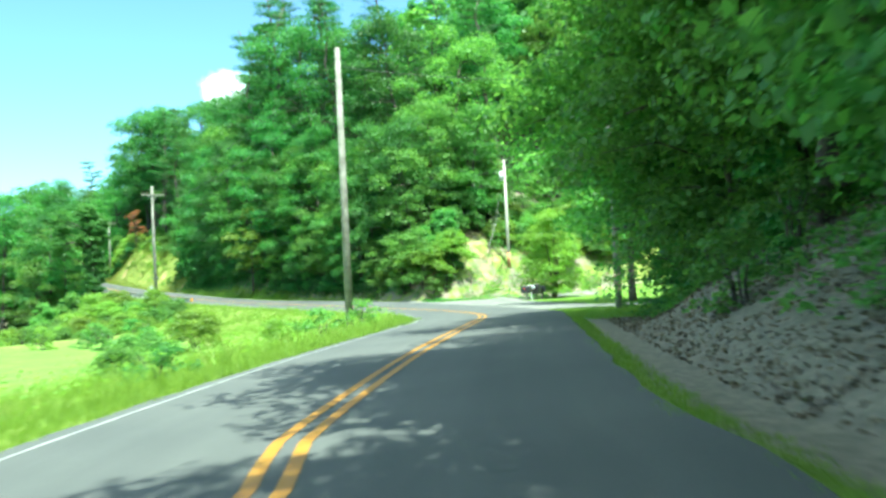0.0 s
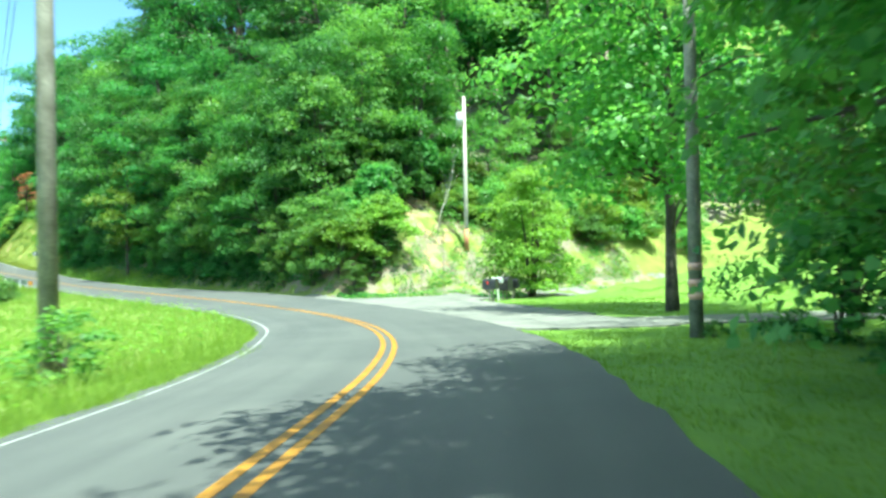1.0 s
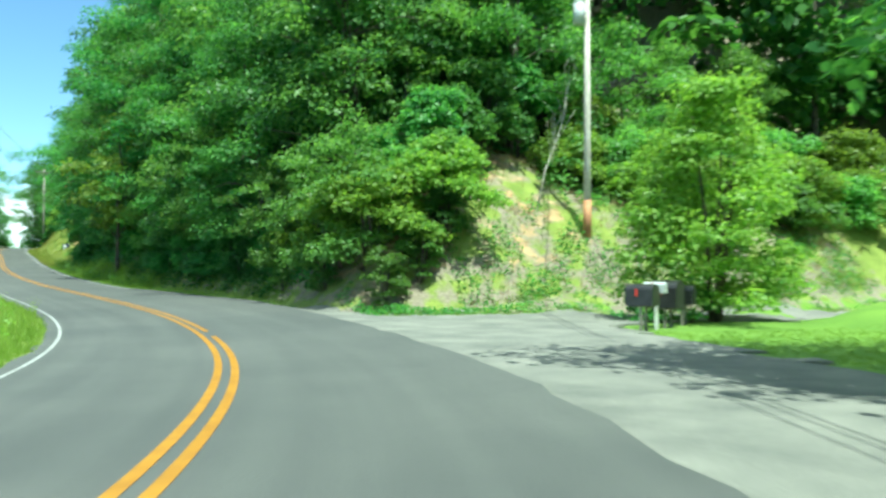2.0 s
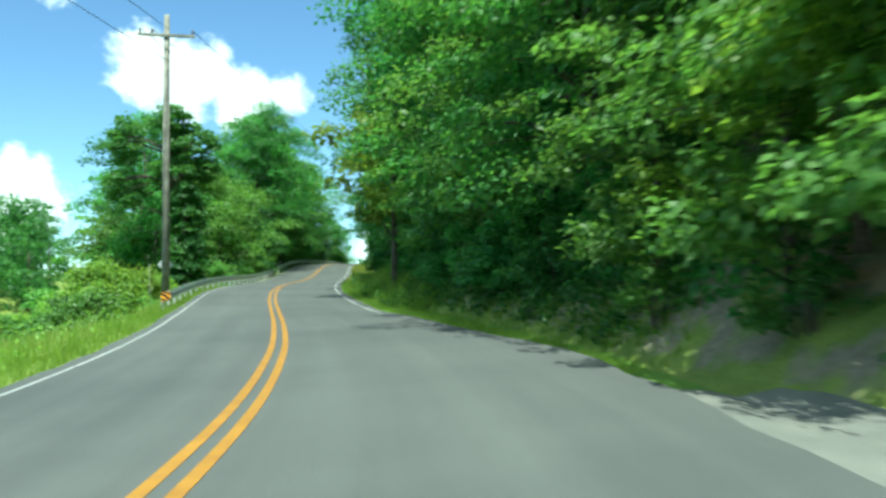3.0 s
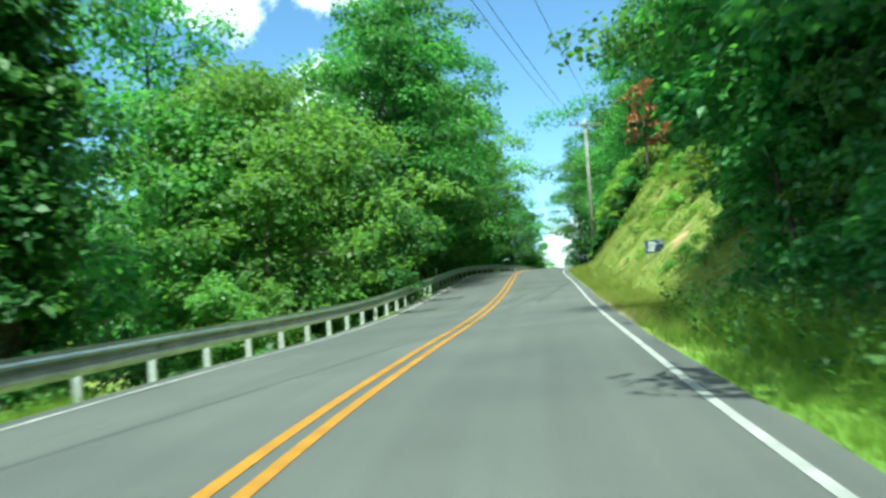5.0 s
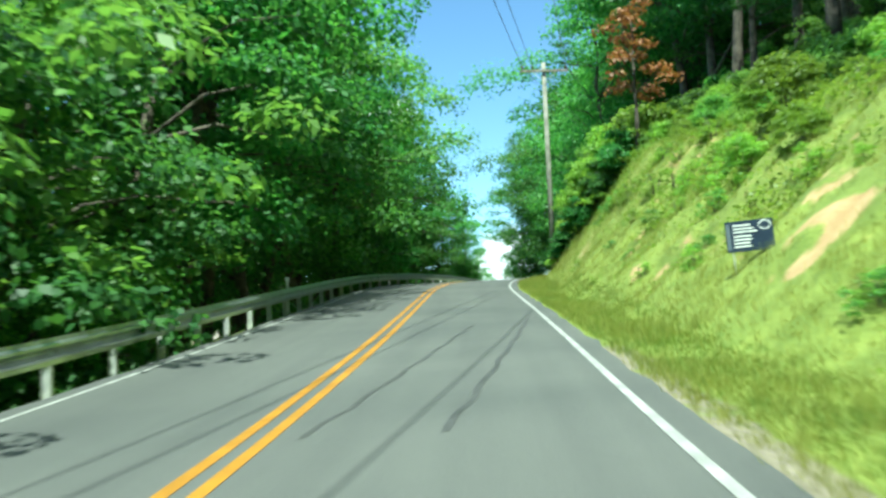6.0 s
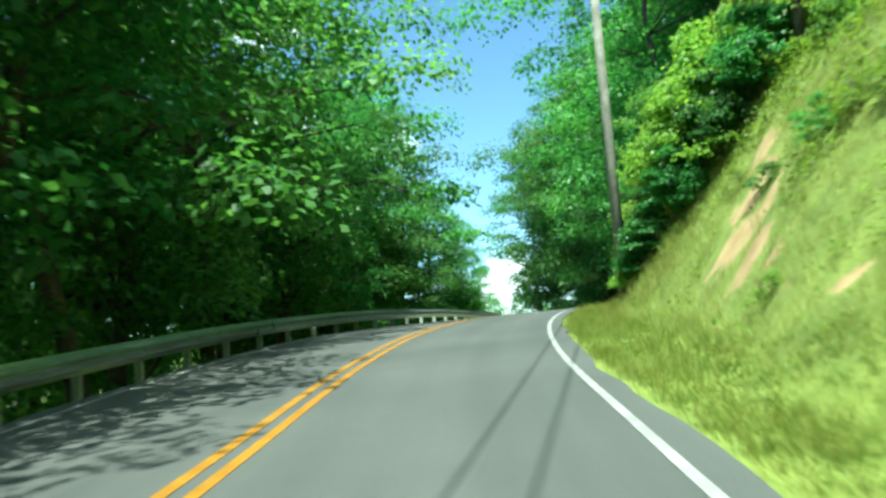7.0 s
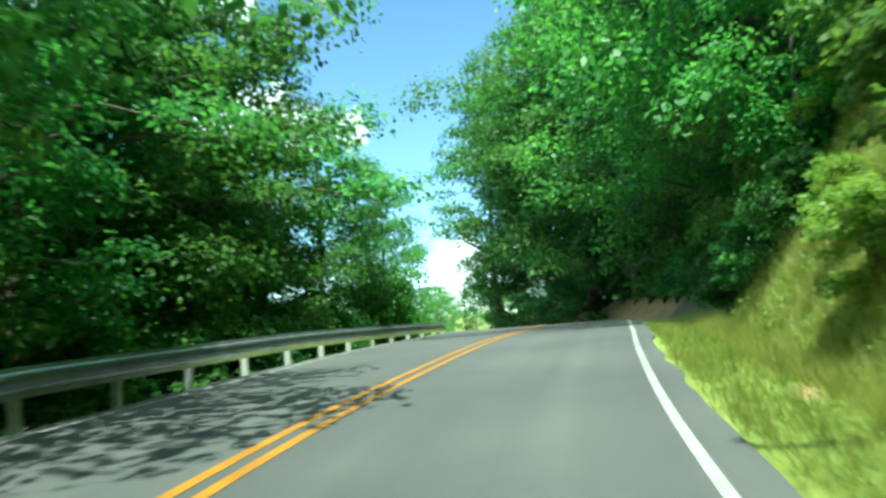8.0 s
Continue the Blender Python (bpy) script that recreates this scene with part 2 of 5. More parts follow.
GRASS_BLADE = leafy("grass_blade", (0.14, 0.23, 0.032), (0.26, 0.36, 0.065), 0.5, 0.6, 0.002, 0.04)
GRASS_SLOPE = leafy("slope_grass_blade", (0.20, 0.22, 0.05), (0.315, 0.32, 0.095), 0.55, 0.65, 0.002, 0.04)
GRASS_BROWN = leafy("withered_grass_blade", (0.16, 0.125, 0.06), (0.34, 0.26, 0.15), 0.35, 0.7, 0.004, 0.05)
GRASS_VERGE = leafy("verge_grass_blade", (0.12, 0.185, 0.034), (0.205, 0.275, 0.062), 0.55, 0.65, 0.002, 0.04)
GRASS_DRY = leafy("dry_grass_blade", (0.28, 0.31, 0.09), (0.42, 0.45, 0.17), 0.35, 0.6, 0.002, 0.04)
DEAD_LEAF = leafy("fallen_leaf", (0.07, 0.055, 0.035), (0.26, 0.21, 0.16), 0.2)


# ---- small builders ----
def mesh_from(name, verts, faces, mats, face_mats=None, smooth=False):
    me = bpy.data.meshes.new(name)
    me.from_pydata([tuple(v) for v in verts], [], [tuple(f) for f in faces])
    for m in (mats if isinstance(mats, (list, tuple)) else [mats]):
        me.materials.append(m)
    if face_mats is not None:
        me.polygons.foreach_set("material_index", np.asarray(face_mats, dtype=np.int32))
    if smooth:
        me.polygons.foreach_set("use_smooth", np.ones(len(me.polygons), dtype=bool))
    me.update()
    return me


def soup(name, verts, size, material):
    """Many loose polygons of the same number of corners, joined into one mesh: verts is (n, size, 3)."""
    n = len(verts)
    me = bpy.data.meshes.new(name)
    me.vertices.add(n * size)
    me.vertices.foreach_set("co", np.ascontiguousarray(verts, dtype=np.float32).ravel())
    me.loops.add(n * size)
    me.loops.foreach_set("vertex_index", np.arange(n * size, dtype=np.int32))
    me.polygons.add(n)
    me.polygons.foreach_set("loop_start", np.arange(0, n * size, size, dtype=np.int32))
    me.polygons.foreach_set("loop_total", np.full(n, size, dtype=np.int32))
    me.materials.append(material)
    me.update(calc_edges=True)
    return me


def part_of(name, me, parent, label=""):
    ob = new(name, me)
    ob.parent = parent
    return tagged(ob, label)


def part(name, bm, material, parent, label=""):
    """Links a bmesh as one mesh object under a thing or a part."""
    me = bpy.data.meshes.new(name)
    bm.to_mesh(me)
    bm.free()
    me.materials.append(material)
    return part_of(name, me, parent, label)


def thing(name, m, label, category, group="", kind=""):
    ob = new(name)
    ob.empty_display_size = 0.2
    ob.matrix_world = m
    return tagged(ob, label, category, group, kind)


def box(size, at=(0, 0, 0), bevel=0.0, turn=None):
    bm = bmesh.new()
    bmesh.ops.create_cube(bm, size=1.0, matrix=Matrix.Translation(at) @ (turn or Matrix()) @ Matrix.Diagonal((*size, 1)))
    if bevel:
        bmesh.ops.bevel(bm, geom=bm.edges[:], offset=bevel, segments=2, affect="EDGES")
    return bm


def rod(points, radii, sides=8):
    """A tapered tube through points."""
    bm = bmesh.new()
    points = [Vector(p) for p in points]
    rings = []
    for i, p in enumerate(points):
        way = (points[min(i + 1, len(points) - 1)] - points[max(i - 1, 0)]).normalized()
        side = way.cross(Vector((0.3, 0.9, 0.2))).normalized()
        up = side.cross(way)
        rings.append([bm.verts.new(p + radii[i] * (math.cos(a) * side + math.sin(a) * up)) for a in (2 * math.pi * k / sides for k in range(sides))])
    for a, b in zip(rings, rings[1:]):
        for k in range(sides):
            bm.faces.new((a[k], a[(k + 1) % sides], b[(k + 1) % sides], b[k]))
    bm.faces.new(rings[0][::-1])
    bm.faces.new(rings[-1])
    for f in bm.faces:
        f.smooth = len(f.verts) == 4
    bmesh.ops.recalc_face_normals(bm, faces=bm.faces[:])
    return bm


def joined(*parts):
    """Several bmeshes as one."""
    whole = parts[0]
    for other in parts[1:]:
        me = bpy.data.meshes.new("piece")
        other.to_mesh(me)
        other.free()
        whole.from_mesh(me)
        bpy.data.meshes.remove(me)
    return whole


# ---- the road's line: x, y, z, fall to the side ----
PLAN = [
    (-47.0, -42.0), (-24.0, -21.5),
    (-0.96, 1.16), (3.39, 6.27), (7.89, 11.25), (12.51, 16.14), (17.12, 21.05), (21.60, 26.05), (25.67, 31.36),
    (29.09, 37.06), (31.71, 43.17), (33.52, 49.59), (34.65, 56.21), (35.18, 62.93), (35.36, 69.68), (35.39, 76.42),
    (35.40, 83.14), (35.56, 89.84), (36.03, 96.53), (36.75, 103.22), (37.54, 109.92), (38.34, 116.62), (39.13, 123.31),
    (39.86, 130.02), (40.56, 136.74), (41.32, 143.41), (42.44, 150.01), (44.00, 156.53), (45.92, 162.99), (47.99, 169.42),
    (51.7, 181.3), (53.3, 189.8), (53.4, 198.8), (51.6, 208.4), (47.5, 219.5), (38.0, 238.0), (22.0, 263.0),
]
PROFILE = [
    (-0.50, -0.020), (-0.46, -0.030),
    (-0.444, -0.033), (-0.436, -0.040), (-0.461, -0.041), (-0.533, -0.041), (-0.652, -0.033), (-0.806, -0.029), (-0.944, -0.016),
    (-1.052, -0.018), (-1.099, -0.022), (-1.076, -0.033), (-0.995, -0.038), (-0.872, -0.038), (-0.721, -0.034), (-0.549, -0.012),
    (-0.293, -0.006), (0.025, 0.004), (0.304, -0.004), (0.511, -0.017), (0.694, -0.029), (0.955, -0.029), (1.323, -0.020),
    (1.728, -0.014), (2.133, -0.006), (2.557, 0.008), (2.938, 0.012), (3.204, -0.000), (3.378, -0.010), (3.484, -0.007),
    (3.45, 0.0), (3.05, 0.010), (2.5, 0.015), (1.8, 0.02), (0.9, 0.02), (-1.0, 0.01), (-3.0, 0.0),
]
LINE = np.hstack([np.array(PLAN), np.array(PROFILE)])
FIRST = 2  # the row at station 0


def spline(rows, u):
    n = len(rows)
    i = np.clip(np.floor(u).astype(int), 0, n - 2)
    f = (u - i)[:, None]
    p0, p1, p2, p3 = rows[np.maximum(i - 1, 0)], rows[i], rows[i + 1], rows[np.minimum(i + 2, n - 1)]
    return 0.5 * (2 * p1 + (p2 - p0) * f + (2 * p0 - 5 * p1 + 4 * p2 - p3) * f ** 2 + (3 * p1 - p0 - 3 * p2 + p3) * f ** 3)


_u = np.linspace(0, len(LINE) - 1, 6000)
_c = spline(LINE, _u)
_len = np.r_[0, np.cumsum(np.hypot(np.diff(_c[:, 0]), np.diff(_c[:, 1])))]
_len -= np.interp(FIRST, _u, _len)
S_MIN, S_MAX = _len[0], _len[-1]
_tan = np.gradient(_c[:, :2], axis=0)
_tan /= np.linalg.norm(_tan, axis=1)[:, None]


def road_z(s):
    return np.interp(s, _len, _c[:, 2])


def road_fall(s):
    return np.interp(s, _len, _c[:, 3])


def to_xy(s, d):
    """World x and y of station s (metres along the road) and offset d (metres to its left)."""
    s, d = np.asarray(s, float), np.asarray(d, float)
    tx, ty = np.interp(s, _len, _tan[:, 0]), np.interp(s, _len, _tan[:, 1])
    k = np.hypot(tx, ty)
    return np.interp(s, _len, _c[:, 0]) - d * ty / k, np.interp(s, _len, _c[:, 1]) + d * tx / k


_thin = slice(0, None, 20)


def to_sd(x, y):
    x, y = np.ravel(x).astype(float), np.ravel(y).astype(float)
    cx, cy, tx, ty, ln = _c[_thin, 0], _c[_thin, 1], _tan[_thin, 0], _tan[_thin, 1], _len[_thin]
    s, d = np.empty(len(x)), np.empty(len(x))
    for a in range(0, len(x), 4000):
        b = slice(a, a + 4000)
        dx, dy = x[b, None] - cx, y[b, None] - cy
        j = np.argmin(dx * dx + dy * dy, axis=1)
        r = np.arange(len(j))
        s[b] = ln[j] + dx[r, j] * tx[j] + dy[r, j] * ty[j]
        d[b] = -dx[r, j] * ty[j] + dy[r, j] * tx[j]
    return s, d


def steps(s, rows):
    """Values that run straight between (station, value) rows."""
    return np.interp(s, [r[0] for r in rows], [r[1] for r in rows])


HALF = 2.95  # half the paved width


def paved(s, d):
    """Half the paved width on the side of d: narrower by the start, where the grass creeps in."""
    return np.where(np.asarray(d) < 0, steps(s, [(-60, 2.66), (26, 2.7), (40, HALF)]), steps(s, [(-60, 2.5), (24, 2.5), (42, HALF)]))


_rng = np.random.default_rng(5)
_wave = _rng.uniform(0, 6.28, 24)


def bumpy(x, y, size):
    """Soft hummocks of that size, about -1 to 1."""
    k = 6.28 / size
    return (np.sin(k * x * 0.91 + k * y * 0.42 + _wave[0]) + np.sin(-k * x * 0.52 + k * 1.07 * y + _wave[1])
            + np.sin(k * 1.61 * x + k * 0.73 * y + _wave[2]) * 0.6 + np.sin(k * 0.77 * x - k * 1.53 * y + _wave[3]) * 0.6) / 3.2


def ground_z(s, d):
    """Height of the ground at station s and offset d."""
    s, d = np.broadcast_arrays(np.asarray(s, float), np.asarray(d, float))
    x, y = to_xy(s, d)
    base = road_z(s)
    a = np.abs(d)
    half = paved(s, d)
    out = np.maximum(a - half, 0)
    edge = base + road_fall(s) * np.clip(d, -half, half)
    # right-hand side: cut bank
    toe = steps(s, [(-60, 0.8), (17, 0.9), (24, 3.0), (30, 11), (62, 11), (66.5, 1.5), (72, 1.3), (100, 1.2), (112, 1.9), (124, 1.7), (134, 1.5), (149, 1.1), (153, 1.8), (159, 1.9), (163, 1.2), (168, 1.4), (178, 1.4), (186, 2.2), (240, 2.2)])
    steep = steps(s, [(-60, 0.5), (17, 0.5), (26, 0.15), (48, 0.1), (58, 0.13), (62, 0.13), (66, 0.95), (100, 1.05), (113, 0.6), (124, 0.75), (136, 0.85), (149, 0.95), (154, 1.45), (161, 1.3), (168, 1.6), (178, 1.55), (186, 1.1), (240, 0.9)])
    top = steps(s, [(-60, 3.0), (17, 3.0), (26, 2.0), (60, 3.0), (66, 5.0), (100, 6.0), (118, 4.8), (150, 4.2), (180, 4.4), (190, 3.5), (215, 1.5), (300, 1.0)])
    back = steps(s, [(-60, 0.4), (20, 0.35), (30, 0.08), (58, 0.1), (66, 0.55), (112, 0.5), (122, 0.32), (160, 0.35), (190, 0.3), (215, 0.06), (300, 0.03)])
    climb = np.maximum(out - toe, 0)
    bank = np.minimum(climb * steep, top) + np.maximum(climb - top / steep, 0) * back
    front = np.maximum(s - 64.4 + 0.6 * bumpy(x, y, 7.0), 0) * 1.35
    bank = np.where((s > 60) & (s < 78), np.minimum(bank, np.minimum(front, 3.2) + np.maximum(front - 3.2, 0) * 0.45), bank)
    bank = np.minimum(bank, 26 + 0.02 * out)
    bank = bank + bumpy(x, y, 5.0) * np.clip(climb, 0, 2) * 0.14 + bumpy(x, y, 1.7) * np.clip(climb, 0, 1) * 0.07
    # slumped, ragged face of the grassy cut
    cut = np.clip(climb, 0, 1) * steps(s, [(122, 0), (130, 1), (178, 1), (184, 0)])
    bank = bank + cut * (0.17 * np.abs(bumpy(x, y, 3.1)) + 0.09 * bumpy(x, y, 1.15) + 0.05 * bumpy(x, y, 0.62) - 0.1)
    bank = bank + np.clip(out - 0.5, 0, 1.6) * steps(s, [(146, 0), (153, 0.2), (159, 0.2), (165, 0.0)])
    right = edge - 0.03 - 0.05 * np.clip(out / 0.5, 0, 1) + bank
    # left-hand side: verge, then down to the field or into the valley
    fall = steps(s, [(-60, 0.16), (60, 0.16), (84, 0.25), (92, 0.55), (110, 0.6), (185, 0.5), (240, 0.3)])
    deep = steps(s, [(-60, 1.2), (60, 1.1), (84, 1.6), (95, 3.4), (120, 4.5), (185, 4.5), (240, 3.0)])
    keep = steps(s, [(-60, 0.9), (80, 0.7), (92, 0.75), (240, 0.9)])
    dip = np.maximum(out - keep, 0)
    low = np.minimum(dip * fall, deep) + np.clip(dip - deep / fall, 0, 60) * steps(s, [(-60, 0.01), (80, 0.02), (100, 0.08), (240, 0.05)])
    low = low - bumpy(x, y, 6.0) * np.clip(dip, 0, 2) * 0.08
    ditch = steps(s, [(-60, 0.03), (86, 0.04), (92, 0.16), (190, 0.16), (200, 0.05), (240, 0.05)]) * np.clip(out / 0.45, 0, 1)
    left = edge - 0.03 - ditch - low
    z = np.where(d < 0, right, left)
    return np.where(a < half, base + road_fall(s) * d - 0.10, z)


def hill_z(x, y, s, d):
    """The land farther off: wooded ridges over the valley and beyond the crest."""
    z = ground_z(np.clip(s, S_MIN + 1, S_MAX - 1), np.clip(d, -46, 46))
    far = np.clip((np.abs(d) - 38) / 30, 0, 1)
    ridge = 37 * np.exp(-(((x + 75) / 60) ** 2 + ((y - 235) / 100) ** 2))
    ridge = ridge + 20 * np.exp(-(((x + 20) / 60) ** 2 + ((y - 560) / 90) ** 2)) + 16 * np.exp(-(((x - 120) / 60) ** 2 + ((y - 120) / 80) ** 2))
    return z + far * ridge + far * bumpy(x, y, 60) * 1.5


def ground_at(x, y):
    s, d = to_sd(np.atleast_1d(x), np.atleast_1d(y))
    z = hill_z(np.atleast_1d(x).astype(float), np.atleast_1d(y).astype(float), s, d)
    return float(z[0])


def spot(s, d, turn=0.0, lift=0.0, grow=1.0):
    """A pose on the ground at a station and offset."""
    x, y = to_xy(s, d)
    return pose(float(x), float(y), float(ground_z(s, d)) + lift, 0, 0, turn) @ Matrix.Scale(grow, 4)


# ---- ground ----
def grid_faces(rows, cols, start=0):
    i = np.arange(rows - 1)[:, None] * cols + np.arange(cols - 1)[None, :] + start
    return np.stack([i, i + 1, i + cols + 1, i + cols], axis=-1).reshape(-1, 4)


BARE = ((134.2, 6.2, 1.2, 0.6), (136.2, 6.9, 0.9, 0.5), (133.6, 5.6, 0.6, 0.35), (140.8, 5.2, 0.4, 0.3), (142.2, 5.0, 0.35, 0.25), (145.1, 5.5, 0.5, 0.35), (146.2, 6.0, 0.35, 0.3), (150.3, 5.0, 0.5, 0.35), (154.4, 5.3, 0.8, 0.4), (156.2, 5.7, 1.7, 0.7), (157.7, 6.2, 1.2, 0.6), (159.0, 6.8, 0.7, 0.3), (161.6, 4.9, 0.4, 0.3), (170.2, 3.8, 0.8, 0.2))


def bareness(s, d):
    """One in the middle of the bare patches of the cut bank, falling off around them."""
    out = np.zeros(np.shape(s))
    for s0, a0, ws, wa in BARE:
        out = np.maximum(out, np.exp(-((s - s0) / ws) ** 2 - ((-d - a0) / wa) ** 2))
    x, y = to_xy(s, d)
    return out * (0.85 + 0.4 * bumpy(x, y, 1.3) + 0.25 * bumpy(x, y, 0.6))


def build_ground():
    ss = np.r_[np.arange(S_MIN + 1.0, 120.0, 1.0), np.arange(120.0, 182.0, 0.25), np.arange(182.0, S_MAX - 1.0, 1.0)]
    near = np.array([0.0, 1.5, 2.4, 2.55, 2.72, 2.84, 2.96, 3.1, 3.3, 3.6, 3.9, 4.2, 4.4, 4.6, 4.8, 5.0, 5.2, 5.4, 5.6, 5.8, 6.0, 6.2, 6.4, 6.6, 6.8, 7.0, 7.25, 7.5, 7.75, 8.0, 8.4, 8.8, 9.2, 9.6, 10.5, 11.5, 12.5, 14, 15.5, 17, 19, 21, 24, 27, 30, 34, 38, 42, 46])
    dd = np.r_[-near[:0:-1], near]
    s, d = [g.ravel() for g in np.meshgrid(ss, dd, indexing="ij")]
    x, y = to_xy(s, d)
    v1 = np.stack([x, y, hill_z(x, y, s, d)], axis=1)
    f1 = grid_faces(len(ss), len(dd))
    axis = np.r_[-2600, -1700, -1100, -700, np.arange(-420, 421, 12), 700, 1100, 1700, 2600]
    gx, gy = [g.ravel() for g in np.meshgrid(axis + 30.0, axis + 130.0, indexing="ij")]
    s2, d2 = to_sd(gx, gy)
    z2 = hill_z(gx, gy, s2, d2)
    inside = (np.abs(d2) < 44) & (s2 > S_MIN - 2) & (s2 < S_MAX + 2)
    z2 = np.where(inside, z2 - 3.0, z2 - 0.15)
    v2 = np.stack([gx, gy, z2], axis=1)
    f2 = grid_faces(len(axis), len(axis), len(v1))
    me = mesh_from("ground", np.vstack([v1, v2]), np.vstack([f1[:, ::-1], f2]), GROUND, smooth=True)
    # cover: red leaf litter and soil, green bare clay, blue mown grass
    sa, da = np.r_[s, s2], np.r_[d, d2]
    xa, ya = np.r_[x, gx], np.r_[y, gy]
    a = np.abs(da)
    right, left = da < 0, da > 0
    litter = np.where(right & (sa < 24), np.clip((a - 2.75) / 0.3, 0, 0.75), 0)
    litter = np.where(right & (sa > 110) & (sa < 134) & (a < 3.5), 0.62, litter)
    litter = np.where(right & (sa > 68) & (sa < 117), np.clip((a - 4.2) / 0.5, 0, 0.52), litter)
    litter = np.where(right & (sa > 181), np.clip((a - 5.0) / 0.8, 0, 0.9), litter)
    litter = np.where(right & (sa > 74) & (sa <= 181) & (a > 15), 0.9, litter)
    litter = np.where(left & (sa > 112), np.clip((a - 4.6) / 1.2, 0, 0.9), litter)
    litter = np.where(left & (a > 20), 0.0, litter)
    litter = np.where(a > 46, 0.0, litter)
    clay = np.where(right & (sa > 120) & (sa < 181) & (a > 4.4) & (a < 11), 0.24 + 0.2 * bumpy(xa, ya, 9.0), 0)
    clay = np.maximum(clay, 0.85 * bareness(sa, da))
    litter = np.where(right & (sa > 63.5) & (sa < 72) & (a > 4.5) & (a < 26), 0.5 + 0.15 * bumpy(xa, ya, 3.0), litter)
    clay = np.where(right & (sa > 65.5) & (sa < 70) & (a > 5), np.where(a < 14, 0.4, 0.2) + 0.15 * bumpy(xa, ya, 4.0), clay)
    clay = np.where(right & (sa > 200) & (a > 3.8) & (a < 7.0), 0.75 + 0.1 * bumpy(xa, ya, 3.0), clay)
    mown = np.where(right & (sa > 24) & (sa < 64) & (a < 40), 1.0, 0)
    mown = np.where(left & (a > 11), 0.9 * np.clip((100 - sa) / 40, 0, 1) * np.clip((a - 11) / 3, 0, 1), mown)
    mown = np.where(right & (sa > 64) & (sa < 112) & (a < 4.4), 0.8, mown)
    col = me.color_attributes.new("cover", "FLOAT_COLOR", "POINT")
    col.data.foreach_set("color", np.stack([litter, np.clip(clay, 0, 1), mown, np.ones_like(mown)], axis=1).astype(np.float32).ravel())
    tagged(new("ground", me), "grassy roadside ground rising to wooded banks", "ground", kind="structure")


build_ground()


# ---- road, paint, gravel ----
def strip(name, s0, s1, offsets, material, lift, label, category, thick=0.0, step=0.75, jitter=0.0, widen=None):
    ss = np.linspace(s0, s1, max(2, int((s1 - s0) / step) + 1))
    dd = np.asarray(offsets, float)
    s, d = [g.ravel() for g in np.meshgrid(ss, dd, indexing="ij")]
    if jitter:
        wob = np.repeat(_rng.normal(0, jitter, len(ss)), len(dd))
        edge = np.abs(d) > np.max(np.abs(dd)) - 1e-6
        d = d + np.where(edge, wob, 0)
    d = np.where(np.abs(d) > 2.5, d - np.sign(d) * (HALF - paved(s, d)), d)
    if widen:
        d = np.where(d < -2.5, d - widen(s), d)
    x, y = to_xy(s, d)
    z = road_z(s) + road_fall(s) * d + lift
    v = np.stack([x, y, z], axis=1)
    f = grid_faces(len(ss), len(dd))[:, ::-1]
    n = len(dd)
    if thick:
        low = v.copy()
        low[:, 2] -= thick
        k = len(v)
        v = np.vstack([v, low])
        i = np.arange(len(ss) - 1) * n
        f = np.vstack([f, np.stack([i, i + n, i + n + k, i + k], axis=1), np.stack([i + n - 1, i + n - 1 + k, i + 2 * n - 1 + k, i + 2 * n - 1], axis=1)])
    me = mesh_from(name, v, f, material, smooth=False)
    uv = me.uv_layers.new(name="lane")
    idx = np.empty(len(me.loops), dtype=np.int32)
    me.loops.foreach_get("vertex_index", idx)
    both = np.stack([np.r_[d, d][idx], np.r_[s, s][idx]], axis=1).astype(np.float32)
    uv.data.foreach_set("uv", both.ravel())
    return tagged(new(name, me), label, category, kind="structure")


def flare(s):
    """How much wider the asphalt is at the mouth of the side road."""
    return steps(s, [(38, 0.0), (46, 0.12), (53, 0.3), (60.5, 0.36), (64, 0.5), (67, 0.62), (70, 0.75), (72.5, 0.85), (76, 0.45), (86, 0)])


strip("road", S_MIN + 1, S_MAX - 1, [-2.98, -2.2, -1.1, 0, 1.1, 2.2, 2.98], ASPHALT, 0.0, "worn grey asphalt two-lane country road", "road", 0.16, jitter=0.03, widen=flare)
LIFT = 0.005
strip("yellow_line", S_MIN + 1, S_MAX - 1, [0.055, 0.155], YELLOW, LIFT, "solid yellow centre line on the asphalt", "road marking")
strip("yellow_line", S_MIN + 1, 59.4, [-0.155, -0.055], YELLOW, LIFT, "solid yellow centre line that stops at a short gap", "road marking")
strip("yellow_line", 60.7, S_MAX - 1, [-0.155, -0.055], YELLOW, LIFT, "solid yellow centre line after a short gap", "road marking")
strip("white_line", 4.0, 46.0, [2.7, 2.745], WHITE_PAINT, LIFT, "thin worn white edge line beside the weeds", "road marking")
strip("white_line", 46.0, S_MAX - 1, [2.67, 2.74], WHITE_PAINT, LIFT, "thin white edge line beside the verge", "road marking")
strip("white_line", 84.5, S_MAX - 1, [-2.745, -2.67], WHITE_PAINT, LIFT, "white edge line beside the bank", "road marking")


